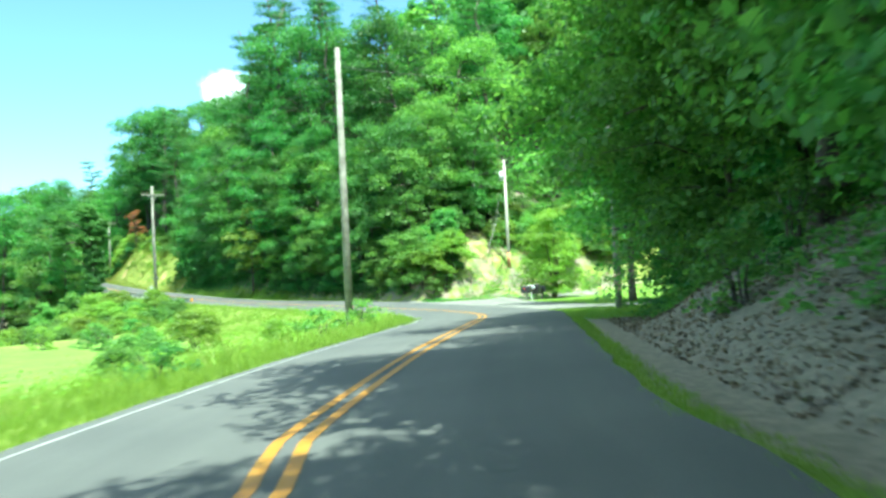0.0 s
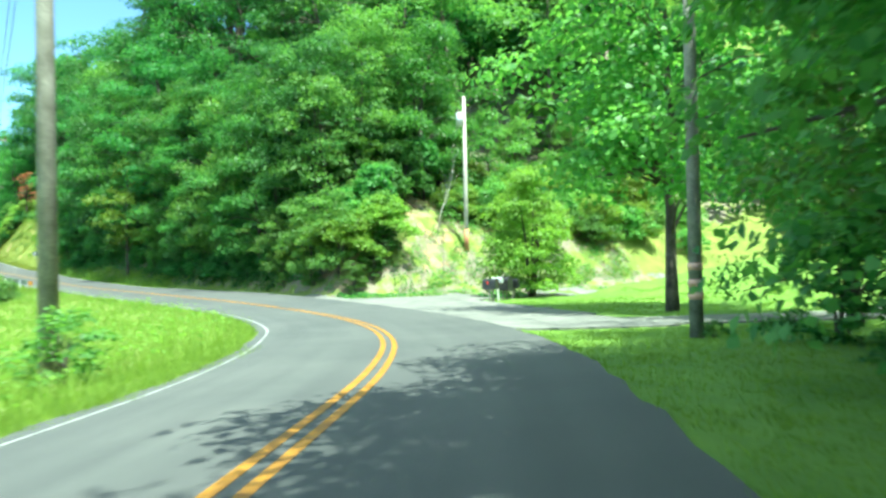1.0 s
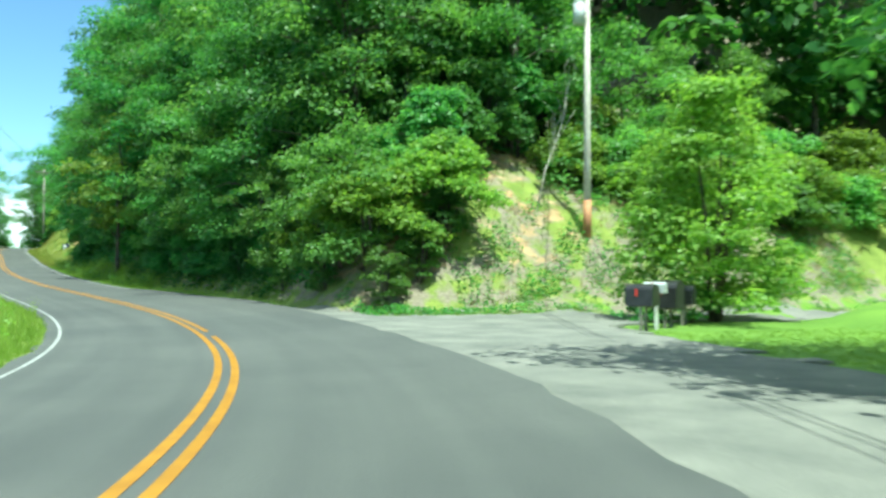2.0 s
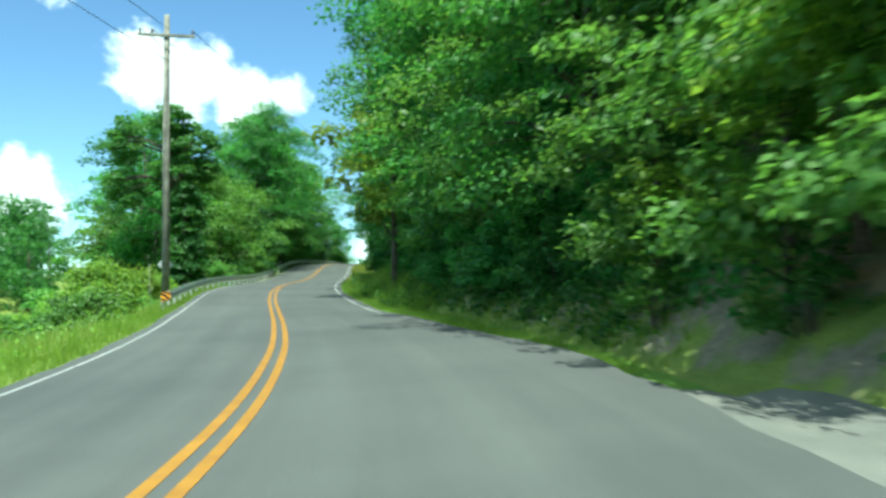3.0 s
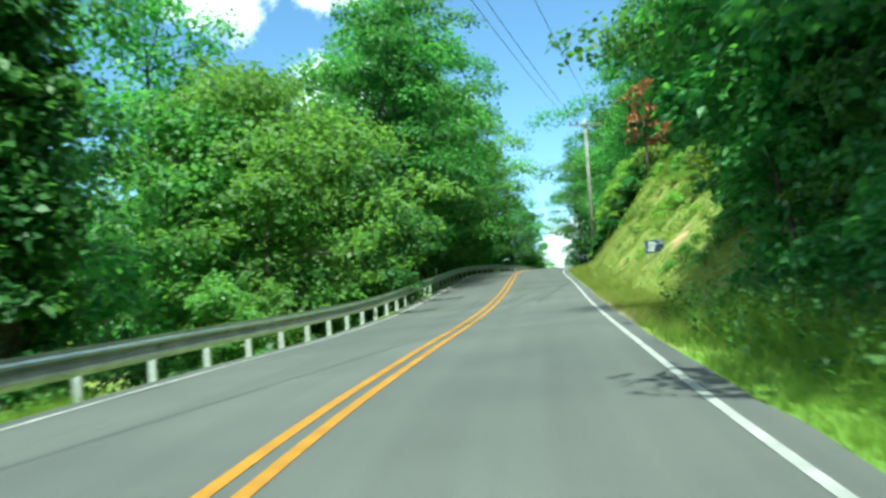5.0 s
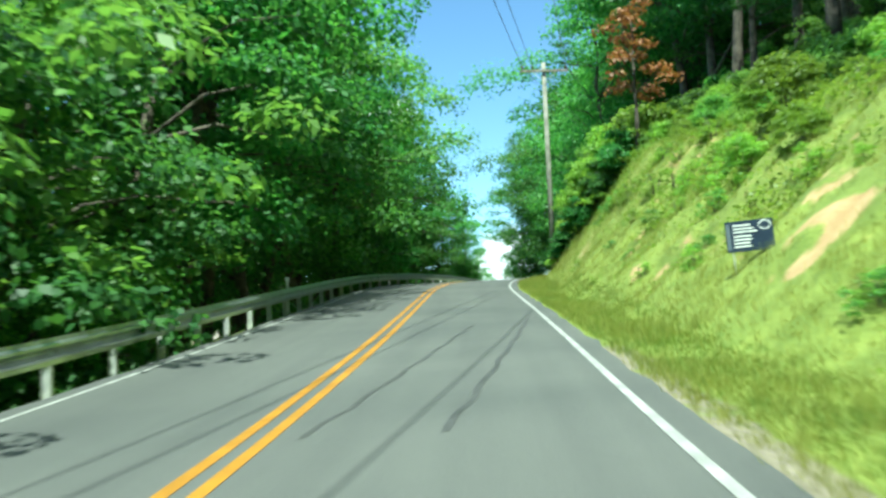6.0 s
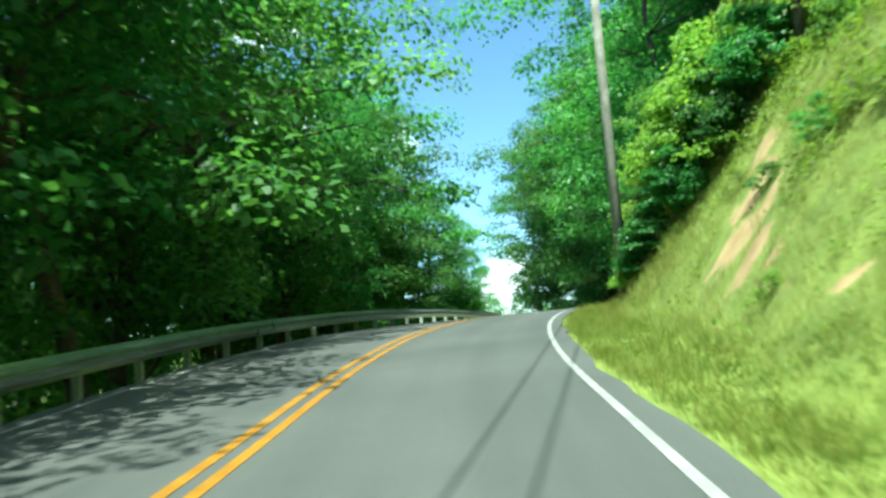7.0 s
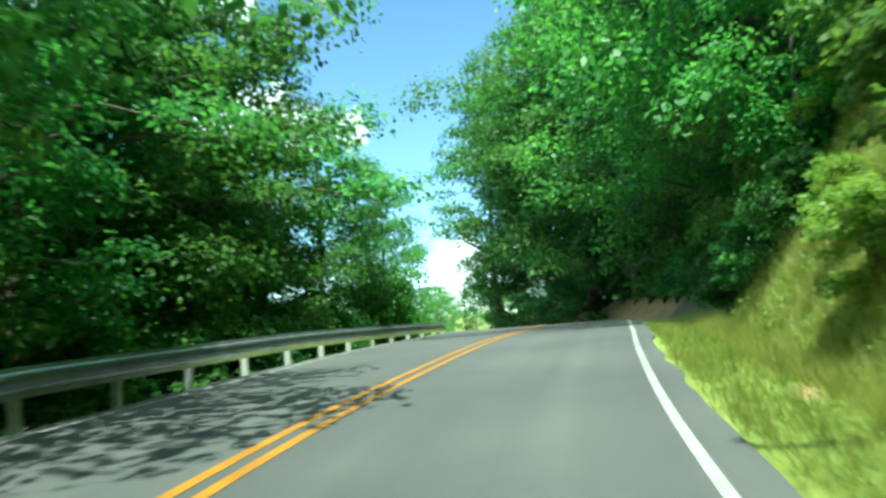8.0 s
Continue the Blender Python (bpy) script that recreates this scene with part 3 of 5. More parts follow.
def gravel_sheet():
    """The pale apron where the side road and a drive meet the road, cell by cell."""
    cell = 0.5
    ss, aa = np.arange(40, 74, cell), np.arange(2.7, 34, cell)
    keep = {}
    for i, s in enumerate(ss):
        for j, a in enumerate(aa):
            w = 0.5 * math.sin(a * 1.3) + 0.3 * math.sin(s * 2.1 + a * 0.7)
            mouth = 42.4 + 0.25 * w < s < 68.6 - 0.62 * max(a - 3.0, 0) ** 1.15 + 0.2 * w and a < 6.8 + (s - 44) * 0.11 + 0.3 * w
            drive = 42.2 + 0.2 * w + 0.05 * a < s < 45.2 + 0.2 * w + 0.05 * a
            lane = 59.6 + 0.3 * w + 0.12 * (a - 8) < s < 63.6 + 0.05 * (a - 8) + 0.2 * w and a > 6
            rise = float(ground_z(s + 0.25, -a - 0.25) - road_z(s) - road_fall(s) * -HALF)
            if (mouth or drive or lane) and (rise < 0.12 or a > 12):
                keep[i, j] = True
    verts, index, faces = [], {}, []

    def a_of(q):
        return aa[0] + q * cell
    for i, j in keep:
        face = []
        for p, q in ((i, j), (i, j + 1), (i + 1, j + 1), (i + 1, j)):
            if (p, q) not in index:
                index[p, q] = len(verts)
                s, d = ss[0] + p * cell + random.uniform(-0.1, 0.1), -(aa[0] + q * cell + (random.uniform(-0.1, 0.1) if q else 0))
                x, y = to_xy(s, d)
                z = float(ground_z(s, d))
                if a_of(q) < 12:
                    z = min(z, float(road_z(s) + road_fall(s) * -HALF) + 0.06)
                under = -d < 3.1 + float(flare(s))
                if under:
                    z = float(road_z(s) + road_fall(s) * d) - 0.07
                verts.append((float(x), float(y), z + 0.04 + (0 if under else random.uniform(0, 0.012))))
            face.append(index[p, q])
        faces.append(face)
    # a skirt down into the soil along the rim
    seen = {}
    for f in faces:
        for a, b in zip(f, f[1:] + f[:1]):
            seen[a, b] = True
    low = {}
    for a, b in [e for e in seen if (e[1], e[0]) not in seen]:
        for v in (a, b):
            if v not in low:
                low[v] = len(verts)
                verts.append((verts[v][0], verts[v][1], verts[v][2] - 0.35))
        faces.append([b, a, low[a], low[b]])
    me = mesh_from("gravel_apron", verts, faces, GRAVEL)
    tagged(new("gravel_apron", me), "pale gravel side road and drive joining the asphalt", "gravel road", kind="structure")


gravel_sheet()


# ---- plants ----
def leaf_quads(rng, centres, normals, length, width):
    """Diamond leaves, slightly folded along the middle, about the given centres."""
    n = len(centres)
    nrm = normals + rng.normal(0, 0.45, (n, 3))
    nrm /= np.linalg.norm(nrm, axis=1)[:, None]
    ref = rng.normal(0, 1, (n, 3))
    t = np.cross(nrm, ref)
    t /= np.linalg.norm(t, axis=1)[:, None] + 1e-9
    b = np.cross(nrm, t)
    L = (length * rng.uniform(0.6, 1.3, n))[:, None]
    W = (width * rng.uniform(0.6, 1.3, n))[:, None]
    droop = nrm * L * 0.12
    return np.stack([centres - t * L * 0.5 - droop, centres + b * W * 0.5, centres + t * L * 0.5 - droop, centres - b * W * 0.5], axis=1)


def clump_leaves(rng, clumps, per, length, width):
    """Leaves over the upper shells of flattened clumps: rows of x, y, z, radius, flatness."""
    cs, ns = [], []
    for x, y, z, r, flat in clumps:
        n = max(6, int(per * r * r))
        v = rng.normal(0, 1, (n, 3))
        v /= np.linalg.norm(v, axis=1)[:, None]
        v[:, 2] = np.where(v[:, 2] < -0.25, -v[:, 2] * 0.6, v[:, 2])
        rad = r * rng.uniform(0.55, 1.08, n)[:, None]
        cs.append(np.array([x, y, z]) + v * rad * np.array([1, 1, flat]))
        ns.append(v * np.array([0.7, 0.7, 1.0]) + np.array([0, 0, 0.55]))
    return leaf_quads(rng, np.vstack(cs), np.vstack(ns), length, width)


def limb_mesh(trunk_points, trunk_radii, clumps, every, thin):
    bms = [rod(trunk_points, trunk_radii, 9)]
    top = len(trunk_points) - 1
    for k, (x, y, z, r, flat) in enumerate(clumps):
        if k % every:
            continue
        best = max(1, min(top, int(sum(p[2] < z - 0.9 for p in trunk_points))))
        a = Vector(trunk_points[best - 1]).lerp(Vector(trunk_points[best]), 0.6)
        b = Vector((x, y, z - r * 0.1))
        mid = a.lerp(b, 0.55) + Vector((0, 0, 0.12 * (b - a).length))
        r0 = min(thin, trunk_radii[best] * 0.55)
        bms.append(rod([a, mid, b], [r0, r0 * 0.6, r0 * 0.25], 5))
    return joined(*bms)


def broadleaf(name, seed, height, spread, clear, clumps, per, leaf, material, label, group, trunk=0.16, lean=0.0, girth=1.0):
    """A tree with a bent trunk, limbs and a crown of leafy clumps that starts at `clear`."""
    rng = np.random.default_rng(seed)
    pts, rad = [(0, 0, -0.5)], [trunk * 1.35]
    for k in range(1, 8):
        f = k / 7
        pts.append((lean * f * f * height * 0.2 + rng.normal(0, 0.03 * height * f * 0.4), rng.normal(0, 0.03 * height * f * 0.4), f * height * 0.88))
        rad.append(trunk * (1 - 0.82 * f) + 0.015)
    rows = []
    for k in range(clumps):
        f = (k + rng.uniform(0, 1)) / clumps
        z = clear + f * (height - clear)
        shape = math.sin(math.pi * min(0.98, 0.16 + 0.78 * f)) ** 0.7 * (1 + 0.25 * rng.normal())
        a, q = rng.uniform(0, 6.283), spread * shape * math.sqrt(rng.uniform(0.12, 1.0))
        cx = np.interp(z, [p[2] for p in pts], [p[0] for p in pts])
        cy = np.interp(z, [p[2] for p in pts], [p[1] for p in pts])
        rows.append((cx + q * math.cos(a), cy + q * math.sin(a), z, girth * spread * rng.uniform(0.2, 0.42), rng.uniform(0.62, 0.95)))
    crown = soup("crown", clump_leaves(rng, rows, per, leaf, leaf * 0.68), 4, material)
    root = thing(name, Matrix(), label, "tree", group)
    part("trunk", limb_mesh(pts, rad, rows, 2, trunk * 0.4), BARK, root)
    part_of("crown", crown, root)
    return root


def lobed(name, seed, lobes, trunk_points, radii, per_lobe, per, leaf, material, label, group=""):
    """A tree whose crown hangs in several dense leafy masses: rows of x, y, z and three half-widths."""
    rng = np.random.default_rng(seed)
    rows = []
    for x, y, z, a, b, c in lobes:
        for _ in range(int(per_lobe * (a * b * c) ** 0.5)):
            v = rng.normal(0, 1, 3)
            v *= rng.uniform(0.55, 1.0) / np.linalg.norm(v)
            rows.append((x + a * v[0], y + b * v[1], z + c * v[2], rng.uniform(0.35, 0.62), rng.uniform(0.6, 1.0)))
    root = thing(name, Matrix(), label, "tree", group)
    part("trunk", limb_mesh(trunk_points, radii, rows, 6, 0.07), BARK, root)
    part_of("crown", soup("crown", clump_leaves(rng, rows, per, leaf, leaf * 0.7), 4, material), root)
    return root


def pine(name, seed, height, label, group, bare=0.45, material=None):
    rng = np.random.default_rng(seed)
    pts = [(rng.normal(0, 0.06 * k), rng.normal(0, 0.06 * k), -0.5 + (height + 0.5) * k / 7) for k in range(8)]
    rad = [0.24 * (1 - 0.88 * k / 7) + 0.01 for k in range(8)]
    rows, bms = [], [rod(pts, rad, 9)]
    z = height * bare
    while z < height - 0.4:
        f = (z - height * bare) / (height * (1 - bare))
        reach = 2.9 * (1 - f) ** 0.75 + 0.35
        cx = np.interp(z, [p[2] for p in pts], [p[0] for p in pts])
        cy = np.interp(z, [p[2] for p in pts], [p[1] for p in pts])
        for a in rng.uniform(0, 6.283, 4):
            q = reach * rng.uniform(0.6, 1.1)
            tip = (cx + q * math.cos(a), cy + q * math.sin(a), z + 0.25 * q)
            bms.append(rod([(cx, cy, z), tip], [0.04, 0.012], 5))
            for w in (0.5, 0.78, 1.0):
                rows.append((cx + w * (tip[0] - cx), cy + w * (tip[1] - cy), z + w * 0.25 * q, 0.5 + 0.25 * (1 - f), 0.45))
        z += rng.uniform(0.55, 0.95)
    root = thing(name, Matrix(), label, "tree", group)
    part("trunk", joined(*bms), BARK, root)
    part_of("crown", soup("crown", clump_leaves(rng, rows, 95, 0.34, 0.05), 4, material or NEEDLE), root)
    return root


def shrub(name, seed, height, spread, clumps, per, leaf, material, label, group, category="bush", drape=False):
    """A bush or vine-hung thicket, leafy down to the ground."""
    rng = np.random.default_rng(seed)
    rows = []
    for k in range(clumps):
        f = rng.uniform(0, 1) ** (0.8 if drape else 1.1)
        a, q = rng.uniform(0, 6.283), spread * math.sqrt(rng.uniform(0.05, 1)) * (1 - 0.55 * f ** 1.5)
        rows.append((q * math.cos(a), q * math.sin(a), height * (0.06 + 0.86 * f), spread * rng.uniform(0.2, 0.4), rng.uniform(0.5, 1.0)))
    root = thing(name, Matrix(), label, category, group)
    bms = []
    for k in range(5):
        a, q = rng.uniform(0, 6.283), spread * rng.uniform(0.2, 0.6)
        bms.append(rod([(0.1 * math.cos(a), 0.1 * math.sin(a), -0.3), (0.4 * q * math.cos(a), 0.4 * q * math.sin(a), height * 0.4), (q * math.cos(a), q * math.sin(a), height * 0.8)],
                       [0.02 + 0.01 * height, 0.015 + 0.006 * height, 0.008], 5))
    part("stem", joined(*bms), BARK, root)
    part_of("foliage", soup("foliage", clump_leaves(rng, rows, per, leaf, leaf * 0.7), 4, material), root)
    return root


def scatter(protos, rng, s_range, d_range, gap, tries, grow=(0.85, 1.2), lift=-0.15, test=None, taken=None):
    """Sets copies of the trees on the ground, no two nearer than gap."""
    taken = [] if taken is None else taken
    for _ in range(tries):
        s, d = rng.uniform(*s_range), rng.uniform(*d_range)
        if test and not test(s, d):
            continue
        x, y = (float(v) for v in to_xy(s, d))
        if any((x - p) ** 2 + (y - q) ** 2 < gap * gap for p, q in taken):
            continue
        taken.append((x, y))
        g = rng.uniform(*grow)
        m = pose(x, y, ground_at(x, y) + lift, rng.uniform(-4, 4), rng.uniform(-4, 4), rng.uniform(0, 360)) @ Matrix.Diagonal((g, g, g * rng.uniform(0.9, 1.12), 1))
        copy_thing(protos[int(rng.integers(len(protos)))], m)
    return taken


WOOD = "trees of the roadside wood"
TALL = [broadleaf("broadleaf_tree", 11, 15.5, 4.2, 3.5, 52, 125, 0.24, LEAF_MID, "tall green broadleaf tree in the wood", WOOD, 0.2),
        broadleaf("broadleaf_tree", 12, 17.5, 4.0, 5.0, 52, 125, 0.24, LEAF_DEEP, "tall dark green broadleaf tree in the wood", WOOD, 0.22, 0.3),
        broadleaf("broadleaf_tree", 13, 13.5, 4.6, 2.5, 52, 125, 0.24, LEAF_BRIGHT, "tall light green broadleaf tree in the wood", WOOD, 0.18, -0.2)]
MID = [broadleaf("broadleaf_tree", 21, 9.0, 3.0, 1.2, 40, 165, 0.23, LEAF_MID, "mid-sized green tree at the wood's edge", WOOD, 0.11),
       broadleaf("broadleaf_tree", 22, 8.0, 3.3, 0.8, 40, 150, 0.23, LEAF_DEEP, "mid-sized dark green tree at the wood's edge", WOOD, 0.11, 0.4),
       broadleaf("broadleaf_tree", 23, 7.0, 2.9, 0.8, 36, 170, 0.22, LEAF_BRIGHT, "mid-sized light green tree at the wood's edge", WOOD, 0.09, -0.3)]
THICKET = [shrub("vine_thicket", 31, 4.2, 2.0, 44, 260, 0.22, LEAF_MID, "vine-hung green thicket on the bank", "thickets on the bank", drape=True),
           shrub("vine_thicket", 32, 3.4, 2.2, 44, 250, 0.22, LEAF_DEEP, "dark vine-hung thicket on the bank", "thickets on the bank", drape=True),
           shrub("vine_thicket", 33, 5.0, 1.8, 44, 260, 0.22, LEAF_BRIGHT, "bright vine-hung thicket on the bank", "thickets on the bank", drape=True)]
PINES = [pine("pine_tree", 41, 20, "tall slender pine with a bare lower trunk", "pines", 0.5),
         pine("pine_tree", 42, 16, "slender dark pine in the wood", "pines", 0.35)]
BUSH = [shrub("bush", 51, 1.5, 1.1, 20, 420, 0.14, LEAF_BRIGHT, "low bright green roadside bush", "low bushes"),
        shrub("bush", 52, 1.2, 1.2, 20, 400, 0.14, LEAF_MID, "low green roadside bush", "low bushes"),
        shrub("bush", 53, 1.8, 1.0, 22, 420, 0.13, LEAF_YELLOW, "low yellow-green roadside bush", "low bushes")]
FAR = [broadleaf("broadleaf_tree", 61, 14, 4.6, 2.0, 36, 30, 0.66, LEAF_DEEP, "distant green tree on the slope", "distant woods", 0.2),
       broadleaf("broadleaf_tree", 62, 12, 5.0, 1.5, 36, 28, 0.66, LEAF_MID, "distant lighter tree on the slope", "distant woods", 0.2),
       broadleaf("broadleaf_tree", 63, 16, 4.2, 2.5, 36, 30, 0.66, LEAF_BRIGHT, "distant tall tree on the slope", "distant woods", 0.2)]
REMOTE = [broadleaf("broadleaf_tree", 64, 14, 4.8, 1.5, 34, 28, 0.5, LEAF_DEEP, "distant green tree", "distant woods", 0.2),
          broadleaf("broadleaf_tree", 65, 12, 5.0, 1.0, 34, 28, 0.5, LEAF_MID, "distant lighter tree", "distant woods", 0.2)]
HANG = [broadleaf("broadleaf_tree", 14, 13.0, 4.9, 1.3, 60, 135, 0.21, LEAF_BRIGHT, "spreading light green tree hanging low over the bank", WOOD, 0.2),
        broadleaf("broadleaf_tree", 15, 14.0, 4.7, 1.6, 60, 135, 0.21, LEAF_MID, "spreading green tree hanging low over the bank", WOOD, 0.2)]
OVER = [broadleaf("broadleaf_tree", 16, 10.5, 3.7, 1.2, 54, 150, 0.21, LEAF_BRIGHT, "green tree leaning out over a dark hollow in the bank", WOOD, 0.16),
        broadleaf("broadleaf_tree", 17, 11.5, 3.6, 1.4, 54, 150, 0.21, LEAF_MID, "green tree hanging out over the bank", WOOD, 0.16)]
EDGE = [broadleaf("broadleaf_tree", 18, 13.0, 3.5, 2.2, 70, 170, 0.2, LEAF_MID, "tall dense tree at the edge of the wood", WOOD, 0.18),
        broadleaf("broadleaf_tree", 19, 14.5, 3.4, 2.6, 70, 170, 0.2, LEAF_DEEP, "tall dense dark tree at the edge of the wood", WOOD, 0.2, 0.3)]
CANOPY = [broadleaf("broadleaf_tree", 20, 12.5, 4.6, 3.6, 90, 170, 0.22, LEAF_BRIGHT, "spreading tree whose dense crown hangs over the lane", WOOD, 0.22)]
VINES = [shrub("vine_mound", 34, 2.6, 1.9, 44, 330, 0.17, LEAF_YELLOW, "sunlit yellow-green mound of vines on the cut bank", "vine mounds", drape=True),
         shrub("vine_mound", 35, 2.0, 2.1, 44, 330, 0.17, LEAF_BRIGHT, "bright green mound of vines on the cut bank", "vine mounds", drape=True)]
PROTOS = EDGE + CANOPY + TALL + MID + THICKET + PINES + BUSH + FAR + REMOTE + HANG + OVER + VINES


def crown_quads(proto):
    me = [c for c in proto.children if c.name.startswith(("crown", "foliage"))][0].data
    co = np.empty(len(me.vertices) * 3, dtype=np.float32)
    me.vertices.foreach_get("co", co)
    return co.reshape(-1, 4, 3), me.materials[0]


def woods(name, places, protos, rng, label, grow=(0.85, 1.2)):
    """Deep or distant woodland whose trees cannot be told apart: crowns of one tone joined, trunks joined."""
    leaves, stems = {}, []
    for x, y in places:
        quads, mat = crown_quads(protos[int(rng.integers(len(protos)))])
        g, a, z = rng.uniform(*grow), rng.uniform(0, 6.283), ground_at(x, y) - 0.3
        turn = np.array([[math.cos(a), -math.sin(a), 0], [math.sin(a), math.cos(a), 0], [0, 0, rng.uniform(0.9, 1.15)]]) * g
        leaves.setdefault(mat.name, (mat, []))[1].append(quads @ turn.T + np.array([x, y, z]))
        for k in range(5):
            a0, a1 = 6.283 * k / 5, 6.283 * (k + 1) / 5
            c0, c1 = np.array([math.cos(a0), math.sin(a0), 0]), np.array([math.cos(a1), math.sin(a1), 0])
            o, up = np.array([x, y, z]), np.array([0, 0, 11.0 * g])
            stems.append([o + 0.2 * c0, o + 0.2 * c1, o + 0.06 * c1 + up, o + 0.06 * c0 + up])
    for mat, rows in leaves.values():
        tagged(new(name, soup(name, np.vstack(rows), 4, mat)), label, "wood", kind="stuff")
    tagged(new(name + "_trunks", soup(name + "_trunks", np.array(stems), 4, BARK)), "thin dark trunks inside the wood", "wood", kind="stuff")


def spread(rng, s_range, d_range, gap, tries, taken):
    out = []
    for _ in range(tries):
        x, y = (float(v) for v in to_xy(rng.uniform(*s_range), rng.uniform(*d_range)))
        if any((x - p) ** 2 + (y - q) ** 2 < gap * gap for p, q in taken):
            continue
        taken.append((x, y))
        out.append((x, y))
    return out


rng = np.random.default_rng(77)


def grown(proto, s, d, g, turn=0.0, lift=-0.1, lean=(0, 0), tall=1.0):
    x, y = (float(v) for v in to_xy(s, d))
    return copy_thing(proto, pose(x, y, ground_at(x, y) + lift, lean[0], lean[1], turn) @ Matrix.Diagonal((g, g, g * tall, 1)))


# bank by the start: trees that hang over the road
t0 = []
scatter(MID[2:], rng, (-12, 26), (-9.0, -6.4), 3.3, 70, (0.75, 1.05), taken=t0)
scatter(THICKET[::2], rng, (-6, 27), (-9.5, -6.6), 2.2, 70, (0.6, 0.85))
scatter(BUSH[:2], rng, (2, 25), (-6.0, -4.4), 1.9, 22, (0.45, 0.75))
scatter(THICKET[::2], rng, (24, 37), (-11.0, -7.6), 1.9, 40, (0.5, 0.75))
scatter(BUSH[:2], rng, (24, 33), (-7.6, -6.0), 1.6, 16, (0.4, 0.7))
for s, d, k, g, turn in ((21.5, -7.8, 0, 0.95, 20), (26.8, -8.2, 0, 0.9, 140), (31.5, -8.4, 0, 1.0, 60), (36.5, -9.0, 0, 1.0, 160), (41.5, -11.0, 1, 0.85, 250), (33.5, -15.0, 1, 1.0, 200), (16.0, -6.8, 0, 0.95, 200), (10.0, -6.8, 0, 0.95, 100), (4.0, -6.6, 0, 0.95, 300), (-2.5, -6.6, 0, 1.0, 10)):
    grown(HANG[k], s, d, g, turn, lean=(-7, -10))
for s, d, k, g, turn in ((26.5, -10.6, 0, 1.0, 300), (24.5, -9.2, 2, 0.95, 220), (37, -13.6, 0, 0.85, 80), (31.0, -13.0, 2, 1.0, 40)):
    grown(MID[k], s, d, g, turn)
for s, d, g, turn in ((-7.0, -7.0, 1.0, 40), (-2.4, -6.8, 0.95, 170), (2.2, -6.7, 1.0, 260), (6.8, -6.6, 0.95, 20), (12.0, -6.7, 0.95, 120), (18.0, -6.9, 0.95, 210), (24.6, -7.0, 0.95, 300), (31.0, -7.4, 0.85, 80)):
    grown(CANOPY[0], s, d, g, turn, lean=(-5, -6))
woods("deep_wood", spread(rng, (-40, 24), (-40, -19), 5.0, 60, t0), FAR, rng, "deep shady broadleaf wood behind the bank")
# wood on the bank after the side road
edge = scatter(THICKET[:2], rng, (90, 117), (-6.8, -5.5), 1.9, 140, (0.45, 0.8))
scatter(THICKET, rng, (74, 118), (-10.5, -7.0), 2.2, 160, (0.65, 0.95), taken=list(edge))
scatter(MID[:2], rng, (92, 116), (-10, -7.2), 2.7, 120, (0.8, 1.15), taken=list(edge))
for s, d, k, g, turn in ((70.8, -7.4, 0, 0.85, 0), (72.5, -10.6, 0, 0.95, 60), (74.6, -7.6, 1, 0.95, 120), (78.6, -7.4, 0, 0.95, 200), (82.8, -7.6, 1, 0.95, 260), (87.0, -7.8, 0, 0.9, 310), (91.3, -8.2, 0, 0.9, 20), (95.8, -8.4, 0, 0.9, 90), (100.5, -8.4, 1, 0.9, 150), (105.0, -8.4, 0, 0.9, 220), (109.5, -8.6, 1, 0.9, 270), (114.0, -8.8, 0, 0.9, 330), (118.2, -9.6, 1, 0.8, 10), (70.5, -13.0, 1, 0.9, 170)):
    grown(OVER[k], s, d, g, turn, lean=(0, -5))
for s, d, k, g, turn, lift in ((65.4, -5.7, 2, 0.4, 0, 0), (65.7, -6.9, 2, 0.45, 60, 0), (66.0, -7.9, 0, 0.42, 170, 0), (67.0, -7.2, 2, 0.55, 200, 0), (68.6, -7.2, 0, 0.7, 20, 0), (66.6, -8.3, 2, 0.5, 70, 0), (67.8, -8.4, 0, 0.75, 280, 0), (68.4, -9.6, 0, 0.75, 40, 0), (69.4, -11.2, 0, 0.85, 120, 0), (70.6, -8.8, 2, 1.0, 60, 0.5), (70.2, -13.2, 0, 0.9, 30, 0), (71.6, -15.6, 2, 1.15, 200, 0), (73.0, -12.4, 2, 1.3, 300, 0)):
    grown(THICKET[k], s, d, g, turn, lift)
for s, d, g in ((66.8, -5.6, 0.62), (69.2, -5.3, 0.6), (72.4, -5.2, 0.55)):
    grown(MID[2], s, d, g, 67 * d)
for s, d, k, g, turn in ((72.5, -14.5, 0, 1.0, 100), (74.5, -9.5, 1, 1.15, 0)):
    grown(MID[k], s, d, g, turn)
for s, d, k, g, turn in ((71.6, -7.0, 1, 0.8, 20), (75.6, -6.5, 1, 0.85, 100), (79.8, -6.4, 0, 0.85, 200), (84.0, -6.4, 1, 0.9, 300), (88.4, -6.5, 0, 0.9, 60), (93.0, -6.6, 1, 1.0, 230), (99.5, -6.5, 0, 1.0, 300), (105.5, -6.6, 1, 1.05, 10), (111.5, -7.4, 1, 1.0, 190), (117.0, -8.2, 0, 0.95, 280), (121.5, -8.4, 1, 0.85, 40), (124.3, -9.0, 0, 0.8, 130)):
    grown(EDGE[k], s, d, g, turn, lean=(0, -3))
for s, d, k, g, turn in ((125.2, -6.9, 1, 0.75, 0), (127.4, -7.3, 0, 0.7, 90), (128.8, -8.8, 0, 0.8, 200), (123.0, -6.9, 1, 0.6, 300)):
    grown(THICKET[k], s, d, g, turn)
